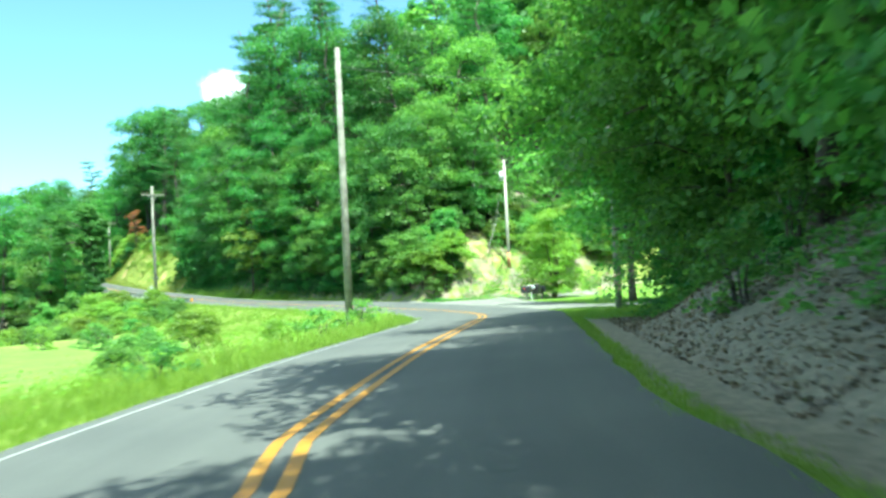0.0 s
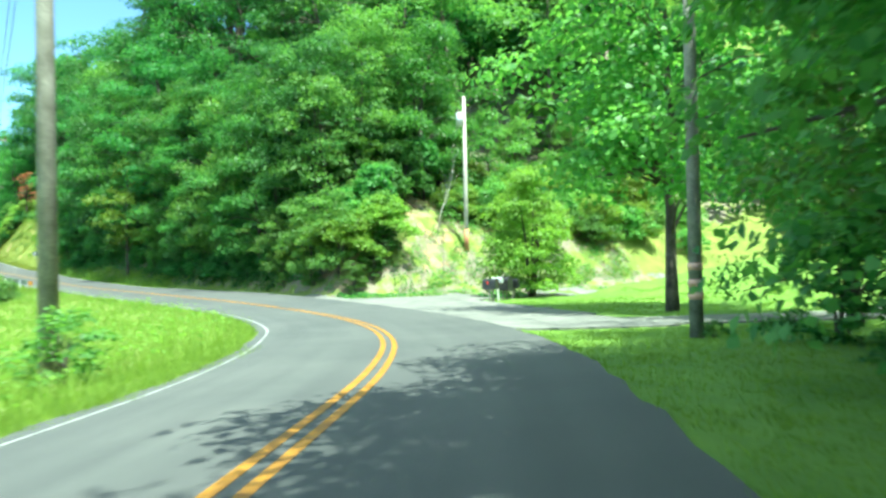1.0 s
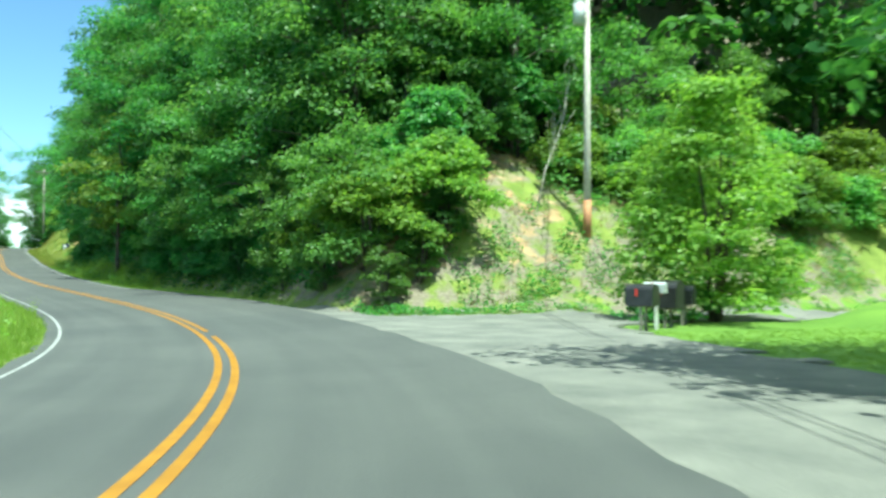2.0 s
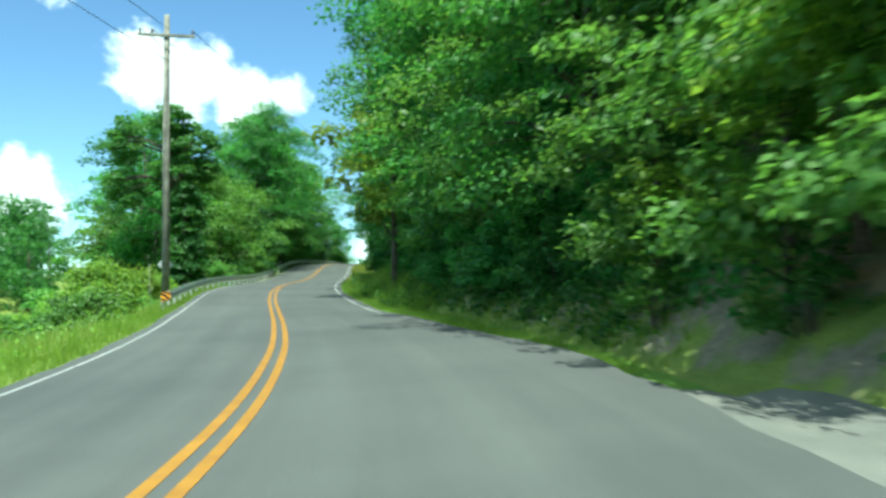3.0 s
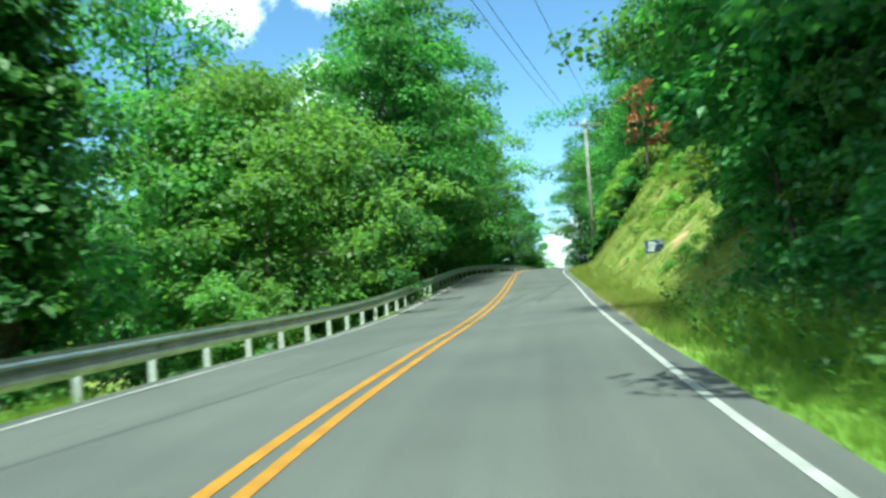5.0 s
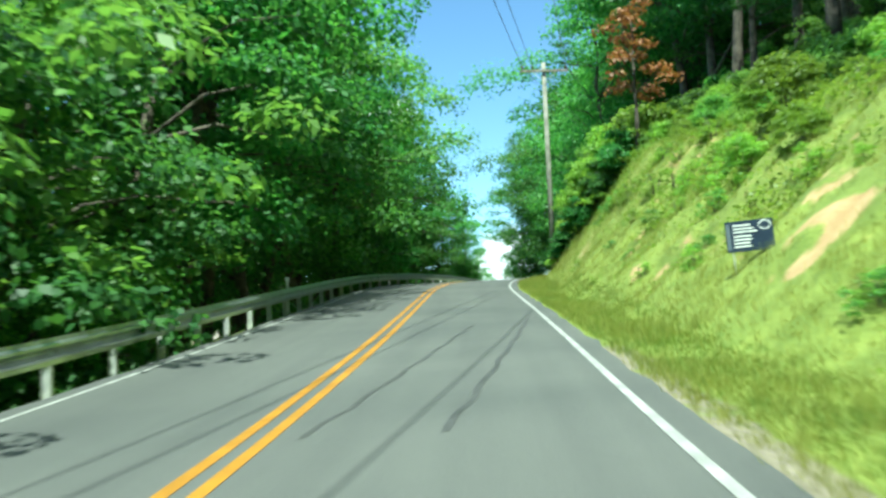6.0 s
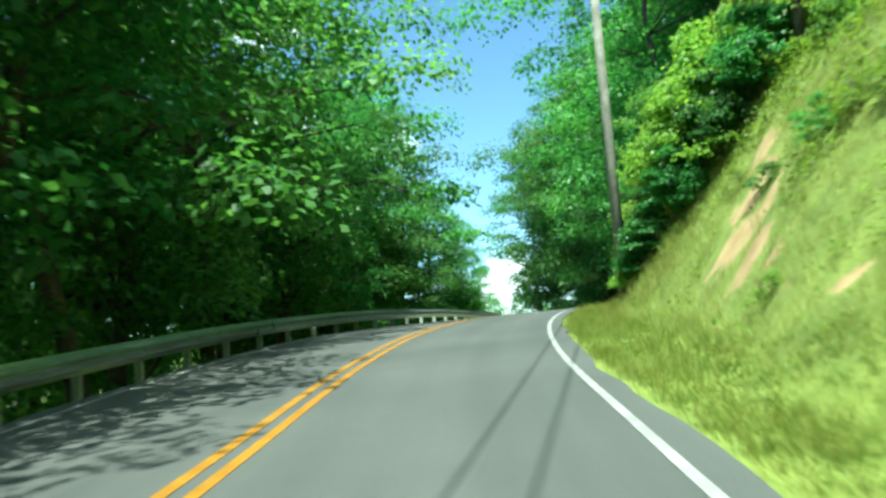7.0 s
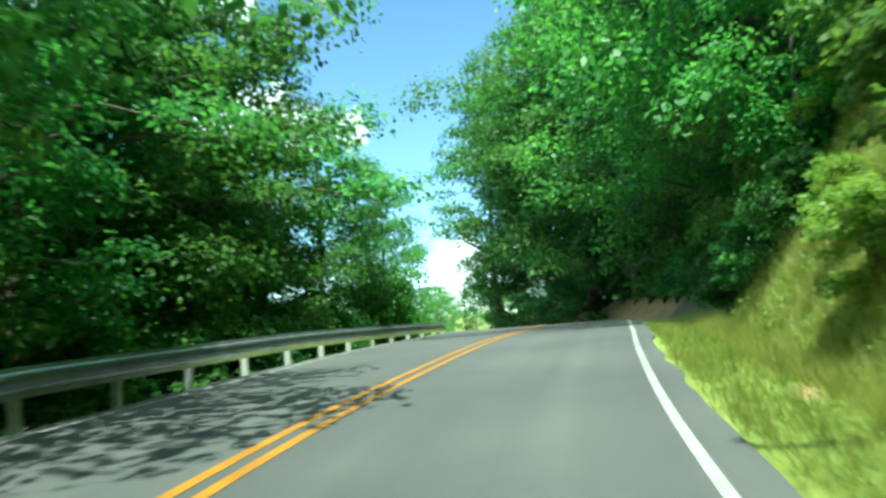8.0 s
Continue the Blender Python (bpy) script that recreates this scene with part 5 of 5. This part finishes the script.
undergrowth("weeds", 11, 12000, (86, 118), (-5.2, -3.5), 0.1, 0.75, LEAF_MID, "weeds along the foot of the wooded bank", test=lambda s, d, r: bumpy(*to_xy(s, d), 2.6) > 0.0)


# ---- grass ----
def blades_of(name, seed, count, s_range, d_range, height, material, label, test=None, per=6, width=0.004):
    """Fine upright blades, one slim triangle each, leaning a little and growing in patches."""
    rng = np.random.default_rng(seed)
    s, d = rng.uniform(*s_range, count), rng.uniform(*d_range, count)
    if test is not None:
        k = test(s, d, rng)
        s, d = s[k], d[k]
    x, y = to_xy(s, d)
    patch = 0.75 + 0.25 * bumpy(x, y, 2.9) + rng.normal(0, 0.18, len(s)).clip(-0.4, 0.5)
    n = len(s) * per
    foot = np.repeat(np.stack([x, y, ground_z(s, d) - 0.02], axis=1), per, axis=0) + np.c_[rng.normal(0, 0.05, (n, 2)), np.zeros(n)]
    h = np.repeat(patch, per) * height * rng.uniform(0.5, 1.3, n)
    a = rng.uniform(0, 6.283, n)
    side = np.c_[np.cos(a), np.sin(a), np.zeros(n)] * (width * rng.uniform(0.7, 1.4, n))[:, None]
    tip = foot + np.c_[rng.normal(0, 0.33, (n, 2)), np.ones(n)] * h[:, None]
    return tagged(new(name, soup(name, np.stack([foot - side, foot + side, tip], axis=1), 3, material)), label, "grass", kind="stuff")


blades_of("tall_grass", 1, 16000, (-6, 92), (3.0, 11), 0.42, GRASS_BLADE, "tall bright green grass and weeds on the verge", lambda s, d, r: r.uniform(0, 1, len(s)) < np.clip((d - 3.0) / 1.0, 0.15, 1) * np.clip((14 - d) / 6, 0.2, 1), 7, 0.008)
blades_of("seed_grass", 16, 5000, (-6, 92), (3.6, 10), 0.6, GRASS_DRY, "pale seeding grass stalks on the verge", lambda s, d, r: bumpy(*to_xy(s, d), 5.0) + r.normal(0, 0.3, len(s)) > 0.1, 5, 0.004)
blades_of("roadside_grass", 2, 9000, (-6, 112), (3.0, 3.9), 0.16, GRASS_BLADE, "short green grass along the asphalt", None, 6, 0.007)
blades_of("roadside_grass", 12, 12000, (117, 183), (-4.6, -3.1), 0.12, GRASS_VERGE, "short bright grass along the white line", lambda s, d, r: -d > 3.05 + 0.35 * np.clip((134 - s) / 8, 0, 1) + r.normal(0, 0.06, len(s)), 6, 0.006)
def grassed(limit):
    return lambda s, d, r: (bareness(s, d) + r.normal(0, 0.08, len(s)) < 0.3) & (r.uniform(0, 1, len(s)) < limit + 0.5 * bumpy(*to_xy(s, d), 6.0))


blades_of("bank_grass", 3, 60000, (114, 183), (-10.5, -3.05), 0.2, GRASS_SLOPE, "soft yellow-green grass on the cut bank", grassed(0.7))
blades_of("dry_grass", 4, 14000, (116, 183), (-10.5, -4.2), 0.3, GRASS_DRY, "dry straw-coloured grass on the cut bank", grassed(0.3), 5, 0.003)
blades_of("bank_grass", 13, 14000, (161, 182), (-8.5, -3.9), 0.3, GRASS_SLOPE, "long wispy yellow-green grass on the steep bank", None, 7)
blades_of("dry_grass", 17, 7000, (150, 182), (-8.5, -4.2), 0.34, GRASS_DRY, "long pale seeding grass on the steep bank", lambda s, d, r: bareness(s, d) < 0.4, 6, 0.003)
blades_of("dry_grass", 5, 9000, (64.6, 72), (-32, -6.5), 0.26, GRASS_BROWN, "withered brown grass on the cut bank by the side road", lambda s, d, r: bumpy(*to_xy(s, d), 3.0) + r.normal(0, 0.4, len(s)) > -0.2, 6, 0.006)
blades_of("bank_grass", 6, 7000, (63.6, 65.0), (-32, -5.0), 0.14, GRASS_BLADE, "green weeds at the foot of the cut bank", None, 6, 0.007)
blades_of("lawn_grass", 7, 9000, (24, 42), (-12, -2.8), 0.09, GRASS_BLADE, "short lawn grass beside the road", None, 6, 0.007)
blades_of("lawn_grass", 8, 6000, (46.5, 58), (-20, -8.2), 0.09, GRASS_BLADE, "short lawn grass between the two drives", None, 6, 0.009)
blades_of("roadside_grass", 9, 10000, (70, 117), (-4.9, -3.05), 0.17, GRASS_BLADE, "grass strip below the wooded bank", lambda s, d, r: -d > 3.05 + flare(s), 6, 0.006)
blades_of("tall_grass", 18, 4000, (86, 117), (-4.9, -3.7), 0.6, GRASS_BLADE, "tall rank grass at the foot of the wooded bank", lambda s, d, r: bumpy(*to_xy(s, d), 2.6) + r.normal(0, 0.3, len(s)) > 0.0, 6, 0.007)
blades_of("verge_grass", 14, 6000, (-8, 26), (-3.0, -2.62), 0.08, GRASS_BLADE, "thin shaded grass between the asphalt and the leaf litter", None, 5, 0.006)
blades_of("roadside_grass", 15, 5000, (-8, 40), (2.5, 3.2), 0.18, GRASS_BLADE, "grass creeping over the edge of the asphalt", None, 6, 0.008)
blades_of("rail_grass", 10, 6000, (88, 112), (3.2, 8.5), 0.34, GRASS_BLADE, "green grass under the guard rail", None, 6, 0.007)


# ---- dark rubber streaks on the uphill lane ----
def streak(s0, d0, s1, d1, wide, label):
    ss = np.linspace(s0, s1, 16)
    verts, faces = [], []
    for k, s in enumerate(ss):
        mid = d0 + (d1 - d0) * k / 15 + 0.03 * math.sin(2.3 * k)
        for d in (mid - wide / 2, mid + wide / 2):
            x, y = to_xy(s, d)
            verts.append((float(x), float(y), float(road_z(s) + road_fall(s) * d) + 0.004))
    for k in range(15):
        faces.append((2 * k, 2 * k + 1, 2 * k + 3, 2 * k + 2)[::-1])
    tagged(new("tyre_streak", mesh_from("tyre_streak", verts, faces, TAR)), label, "road stain", kind="structure")


streak(128.5, -0.35, 137.8, -1.42, 0.05, "thin dark tyre streak across the lane")
streak(128.4, -1.33, 138.6, -2.42, 0.06, "thin dark tyre streak near the edge")


# ---- guard rail ----
def guard_rail(s0=90.7, s1=195.5):
    x, y = to_xy(s0, 3.35)
    root = thing("guard_rail", pose(float(x), float(y), float(ground_z(s0, 3.35))), "galvanised steel W-beam guard rail on steel posts", "guard rail")
    inv = root.matrix_world.inverted()
    prof = [(0.0, 0.0), (0.012, 0.045), (0.072, 0.07), (0.078, 0.10), (0.02, 0.135), (0.0, 0.156), (0.02, 0.177), (0.078, 0.212), (0.072, 0.242), (0.012, 0.267), (0.0, 0.312)]

    def top(s):
        return steps(s, [(88, 0.47), (128, 0.47), (146, 0.55), (171, 0.55), (178, 0.47), (186, 0.38), (196, 0.30)])
    n = int((s1 - s0) / 3.81)
    for k in range(n):
        a, b = s0 + 3.81 * k, s0 + 3.81 * (k + 1) + 0.12
        ss = np.linspace(a, b, 5)
        verts, faces = [], []
        for i, s in enumerate(ss):
            z0 = float(road_z(s) + top(s)) - 0.312
            for w, h in prof + [(w - 0.008, h) for w, h in prof[::-1]]:
                px, py = to_xy(s, 3.36 - w - (0.006 if i == 4 else 0))
                verts.append(inv @ Vector((float(px), float(py), z0 + h)))
        m = 2 * len(prof)
        for i in range(4):
            for j in range(m):
                faces.append((i * m + j, i * m + (j + 1) % m, (i + 1) * m + (j + 1) % m, (i + 1) * m + j))
        me = mesh_from("beam", verts, faces, STEEL)
        beam = part_of("beam", me, root)
        px, py = to_xy(a + 0.06, 3.36 - 0.012)
        bolt = part("bolt", rod([(0, 0, 0), (0, -0.03, 0)], [0.022, 0.02], 8), POST_STEEL, beam, "splice bolt")
        bolt.matrix_basis = inv @ pose(float(px), float(py), float(road_z(a) + top(a)) - 0.156, 0, 0, math.degrees(math.atan2(np.interp(a, _len, _tan[:, 1]), np.interp(a, _len, _tan[:, 0]))))
    # posts: steel I-sections with a block behind the beam
    def section():
        bm = joined(box((0.006, 0.1, 1.15), (0, 0, 0)), box((0.075, 0.007, 1.15), (0, 0.05, 0)), box((0.075, 0.007, 1.15), (0, -0.05, 0)))
        me = bpy.data.meshes.new("post")
        bm.to_mesh(me)
        bm.free()
        me.materials.append(POST_STEEL)
        return me
    shared = section()
    k = 0
    s = s0 + 0.1
    while s < s1:
        px, py = to_xy(s, 3.47)
        tx, ty = np.interp(s, _len, _tan[:, 0]), np.interp(s, _len, _tan[:, 1])
        ob = part_of("post", shared, root)
        ob.matrix_basis = inv @ pose(float(px), float(py), float(road_z(s) + top(s)) - 0.02 - 0.575, 0, 0, math.degrees(math.atan2(ty, tx)))
        s += 1.905
        k += 1
    # end marker: orange and black slanted stripes
    px, py = to_xy(s0 - 0.04, 3.36)
    tx, ty = np.interp(s0, _len, _tan[:, 0]), np.interp(s0, _len, _tan[:, 1])
    m = inv @ pose(float(px), float(py), float(road_z(s0)) + 0.33, 0, 0, math.degrees(math.atan2(ty, tx)) - 90)
    plate = part("end_marker", box((0.30, 0.012, 0.30), bevel=0.004), ORANGE, root, "orange marker plate with slanted black stripes")
    plate.matrix_basis = m
    for off in (-0.18, 0.0, 0.18):
        bm = bmesh.new()
        vs = [bm.verts.new(v) for v in ((-0.148, -0.009, off + 0.15), (0.148, -0.009, off - 0.05), (0.148, -0.009, off - 0.14), (-0.148, -0.009, off + 0.06))]
        for v in vs:
            v.co.z = max(-0.148, min(0.148, v.co.z))
        bm.faces.new(vs)
        part("stripe", bm, BLACK, plate, "black stripe")


guard_rail()


def sign_back():
    """A warning sign seen from behind, beside the pole."""
    root = thing("road_sign", pose(31.24, 87.8, ground_at(31.24, 87.8), 0, 0, 12), "pale grey back of a diamond road sign beside a pole", "road sign")
    h = 1.15 - ground_at(31.24, 87.8)
    part("panel", box((0.46, 0.006, 0.46), (0, 0, h), 0.002, Matrix.Rotation(radians(45), 4, "Y")), GREY_METAL, root)
    part("post", box((0.05, 0.03, h + 0.7), (0, 0.02, (h + 0.1) / 2 - 0.1)), POST_STEEL, root)


def marker_rod(s, d):
    root = thing("marker_rod", spot(s, d), "thin grey marker rod standing at the rail's end", "marker post")
    part("rod", rod([(0, 0, -0.2), (0, 0, 1.75)], [0.011, 0.01], 6), POLE_WOOD, root)


sign_back()
marker_rod(91.9, 4.0)


def delineator(s, d):
    root = thing("delineator_post", spot(s, d), "short white delineator post behind the rail", "marker post")
    part("post", box((0.08, 0.03, 0.95), (0, 0, 0.475), 0.006), WHITE_WOOD, root)
    part("cap", box((0.12, 0.04, 0.10), (0, 0, 0.97), 0.01), SIGN_WHITE, root)


delineator(147.8, 3.75)


# ---- utility poles ----
def pole(name, at, height, label, lean=(0, 0), radius=0.15, material=None, arm=0.0, face=0.0, group="utility poles"):
    x, y, z = at
    root = thing(name, pose(x, y, z, lean[0], lean[1], face), label, "utility pole", group)
    part("shaft", rod([(0, 0, -0.6), (0, 0, height * 0.5), (0, 0, height)], [radius, radius * 0.85, radius * 0.66], 14), material or POLE_WOOD, root)
    if arm:
        bar = part("crossarm", box((2.2, 0.09, 0.11), (0, -0.13, arm), 0.01), POLE_WOOD, root)
        for k in (-1.0, -0.55, 1.0):
            part("insulator", rod([(k, -0.13, arm + 0.05), (k, -0.13, arm + 0.16), (k, -0.13, arm + 0.24)], [0.02, 0.055, 0.035], 8), PORCELAIN, bar, "brown porcelain insulator")
        for k in (-0.55, 0.55):
            part("brace", rod([(k, -0.14, arm - 0.04), (0, -0.13, arm - 0.55)], [0.012, 0.012], 5), POST_STEEL, root)
    return root


def on_ground(x, y):
    return (x, y, ground_at(x, y))


A_XY, B_XY, C_XY, D_XY, E_XY = (18.85, 30.95), (47.3, 53.5), (29.65, 26.6), (31.33, 86.9), (47.3, 151.7)
pole("utility_pole", on_ground(*A_XY), 11.4, "weathered grey wooden utility pole in the weeds", radius=0.165)
pole_b = pole("utility_pole", on_ground(*B_XY), 8.4, "pale wooden utility pole with an orange-stained foot", radius=0.13, material=POLE_PALE)
part("foot", rod([(0, 0, -0.05), (0, 0, 1.15)], [0.138, 0.134], 14), POLE_NEW, pole_b, "orange-stained lower part")
can = part("transformer", joined(rod([(-0.34, 0, 6.75), (-0.34, 0, 7.45)], [0.19, 0.19], 14), rod([(-0.34, 0, 7.45), (-0.34, 0, 7.5)], [0.2, 0.16], 14), box((0.2, 0.08, 0.1), (-0.12, 0, 7.2))), GREY_METAL, pole_b, "grey transformer can")
part("bushing", rod([(-0.34, 0, 7.48), (-0.34, 0, 7.6), (-0.34, 0, 7.66)], [0.03, 0.04, 0.02], 8), PORCELAIN, can, "brown bushing on the can")
pole_c = pole("utility_pole", on_ground(*C_XY), 10.2, "dark wooden utility pole with faded bands on the lawn", radius=0.145)
for zb in (0.75, 1.0, 1.32):
    part("band", rod([(0, 0, zb), (0, 0, zb + 0.14)], [0.152, 0.151], 14), PINK_BAND, pole_c, "faded pink band")
pole("utility_pole", on_ground(*D_XY), 11.6, "grey wooden utility pole with a crossarm behind the rail", arm=10.75, radius=0.16)
pole("utility_pole", on_ground(*E_XY), 9.6, "grey wooden utility pole with a crossarm on the bank", arm=9.2, radius=0.135, material=POLE_GREY)


def cable(a, b, sag, name="power_line"):
    a, b = Vector(a), Vector(b)
    pts = [a.lerp(b, k / 14) - Vector((0, 0, 4 * sag * (k / 14) * (1 - k / 14))) for k in range(15)]
    bm = rod(pts, [0.013] * 15, 5)
    me = bpy.data.meshes.new(name)
    bm.to_mesh(me)
    bm.free()
    me.materials.append(CABLE)
    tagged(new(name, me), "thin dark overhead power line between poles", "cable", "power lines")


def top_of(xy, height, dx=0.0):
    return (xy[0] + dx, xy[1] - 0.13, ground_at(*xy) + height)


for k in (-1.0, -0.55, 1.0):
    cable(top_of(D_XY, 10.98, k), top_of(E_XY, 9.43, k), 0.7)
for k, h in ((0.0, 10.9), (0.05, 9.6)):
    cable(top_of(A_XY, h), top_of(D_XY, h + 0.1, 0.1), 0.6)
for k in (-1.0, -0.55, 1.0):
    cable(top_of(E_XY, 9.43, k), (82 + k, 232, 13.0), 0.9)
cable(top_of(A_XY, 10.6), top_of(C_XY, 9.9), 0.25)
cable(top_of(B_XY, 8.3), top_of(C_XY, 9.7), 0.3)
cable(top_of(B_XY, 7.6), top_of(C_XY, 8.6), 0.35)
cable(top_of(B_XY, 7.55), top_of(C_XY, 8.1), 0.7)


# ---- mailboxes ----
def mailbox(m, label, material, wide, long, high, foot, post):
    root = thing("mailbox", m, label, "mailbox", "mailboxes by the side road")
    bm = bmesh.new()
    ring = [(-wide / 2, 0), (wide / 2, 0)] + [(wide / 2 * math.cos(a), high * 0.72 + high * 0.28 * math.sin(a)) for a in (math.pi * k / 8 for k in range(9))]
    ends = [[bm.verts.new((x, y, foot + z)) for x, z in ring] for y in (-long / 2, long / 2)]
    for i in range(len(ring)):
        j = (i + 1) % len(ring)
        bm.faces.new((ends[0][i], ends[0][j], ends[1][j], ends[1][i]))
    bm.faces.new(ends[0][::-1]), bm.faces.new(ends[1])
    bmesh.ops.recalc_face_normals(bm, faces=bm.faces[:])
    part("body", bm, material, root)
    door = part("door", box((wide * 0.9, 0.014, high * 0.78), (0, -long / 2 - 0.008, foot + high * 0.42), 0.005), material, root)
    part("handle", box((0.05, 0.03, 0.02), (0, -long / 2 - 0.025, foot + high * 0.74), 0.004), POST_STEEL, door, "small steel handle")
    part("flag", box((0.012, 0.05, 0.16), (wide / 2 + 0.012, -0.05, foot + high * 0.6), 0.003), RED, root, "small red flag")
    part("bracket", box((wide * 0.7, long * 0.8, 0.03), (0, 0, foot - 0.018), 0.004), POLE_WOOD, root)
    for k in ((-0.36 * wide, 0.36 * wide) if wide > 0.3 else (0.0,)):
        part("post", box((0.05 if wide > 0.3 else 0.1, 0.06, foot + 0.3), (k, 0.02, foot / 2 - 0.18), 0.006), post, root)


for s, d, turn, mat, post, size, lab in ((58.4, -8.9, 205, BLACK, POLE_WOOD, (0.46, 0.6, 0.46, 0.55), "black arched mailbox on two thin wooden legs"),
                                         (58.8, -9.5, 208, GREY_METAL, WHITE_WOOD, (0.2, 0.48, 0.24, 0.8), "grey arched mailbox on a white post"),
                                         (59.2, -10.1, 208, BLACK, POLE_WOOD, (0.72, 0.6, 0.62, 0.45), "large black parcel mailbox on wooden legs"),
                                         (59.7, -10.9, 210, BLACK, POLE_WOOD, (0.4, 0.55, 0.45, 0.5), "black mailbox at the end of the row")):
    mailbox(spot(s, d, turn), lab, mat, *size, post)


# ---- yard sign on the bank ----
def yard_sign():
    x, y, z = 44.8, 124.1, 2.72
    root = thing("yard_sign", pose(x, y, z, 0, -3, -16) @ Matrix.Scale(0.84, 4), "navy blue yard sign with white print, standing in the grass", "sign")
    part("panel", box((0.80, 0.02, 0.54), bevel=0.004), NAVY, root)
    for zz, w, x0 in ((0.19, 0.30, -0.12), (0.13, 0.34, -0.10), (0.075, 0.40, -0.07), (0.0, 0.30, -0.12), (-0.06, 0.30, -0.12), (-0.12, 0.26, -0.14), (-0.18, 0.28, -0.13)):
        part("print_bar", box((w, 0.004, 0.026), (x0, -0.0125, zz)), SIGN_WHITE, root, "white bar of print")
    ring = bmesh.new()
    a0 = [(0.26 + 0.1 * math.cos(t), 0.17 + 0.085 * math.sin(t)) for t in (6.283 * k / 20 for k in range(20))]
    a1 = [(0.26 + 0.082 * math.cos(t), 0.17 + 0.068 * math.sin(t)) for t in (6.283 * k / 20 for k in range(20))]
    o, i = [[ring.verts.new((p, -0.0125, q)) for p, q in r] for r in (a0, a1)]
    for k in range(20):
        ring.faces.new((o[k], o[(k + 1) % 20], i[(k + 1) % 20], i[k]))
    part("emblem", ring, SIGN_WHITE, root, "white ring emblem")
    part("side_band", box((0.05, 0.004, 0.46), (-0.355, -0.0125, 0.0)), plain("slate_print", (0.1, 0.13, 0.17), (0.15, 0.18, 0.22)), root, "slate band along the edge")
    for k in (-0.3, 0.3):
        part("leg", rod([(k, 0.014, -1.2), (k, 0.014, 0.22)], [0.012, 0.012], 6), POST_STEEL, root)


yard_sign()


# ---- dead wood ----
def dead_stub():
    root = thing("dead_stub", spot(137.2, -9.0, 0, -0.1), "bare grey dead trunk stub standing on the bank", "dead trunk")
    part("trunk", rod([(0, 0, -0.3), (0.04, 0, 0.8), (0.0, 0.03, 1.7)], [0.1, 0.08, 0.06], 8), POLE_WOOD, root)


def dead_sapling():
    root = thing("dead_sapling", spot(67.2, -12.0, 0, 0.0), "bleached leaning dead sapling with bare forking twigs on the bank", "dead tree")
    part("trunk", rod([(-0.2, 0, -0.3), (0.1, -0.1, 1.2), (0.6, -0.3, 2.6), (0.9, -0.4, 4.2)], [0.03, 0.025, 0.018, 0.007], 6), POLE_PALE, root)
    rng = np.random.default_rng(8)
    for k in range(14):
        f = rng.uniform(0.3, 1.0)
        a = Vector((0.0 + 0.8 * f, -0.35 * f, 4.0 * f - 0.1))
        b = a + Vector((rng.uniform(-0.25, 0.55), rng.uniform(-0.4, 0.4), rng.uniform(0.4, 1.1)))
        c = b + Vector((rng.uniform(-0.3, 0.3), rng.uniform(-0.3, 0.3), rng.uniform(0.2, 0.5)))
        part("twig", rod([a, b, c], [0.011, 0.007, 0.003], 5), POLE_PALE, root)


dead_stub()
dead_sapling()
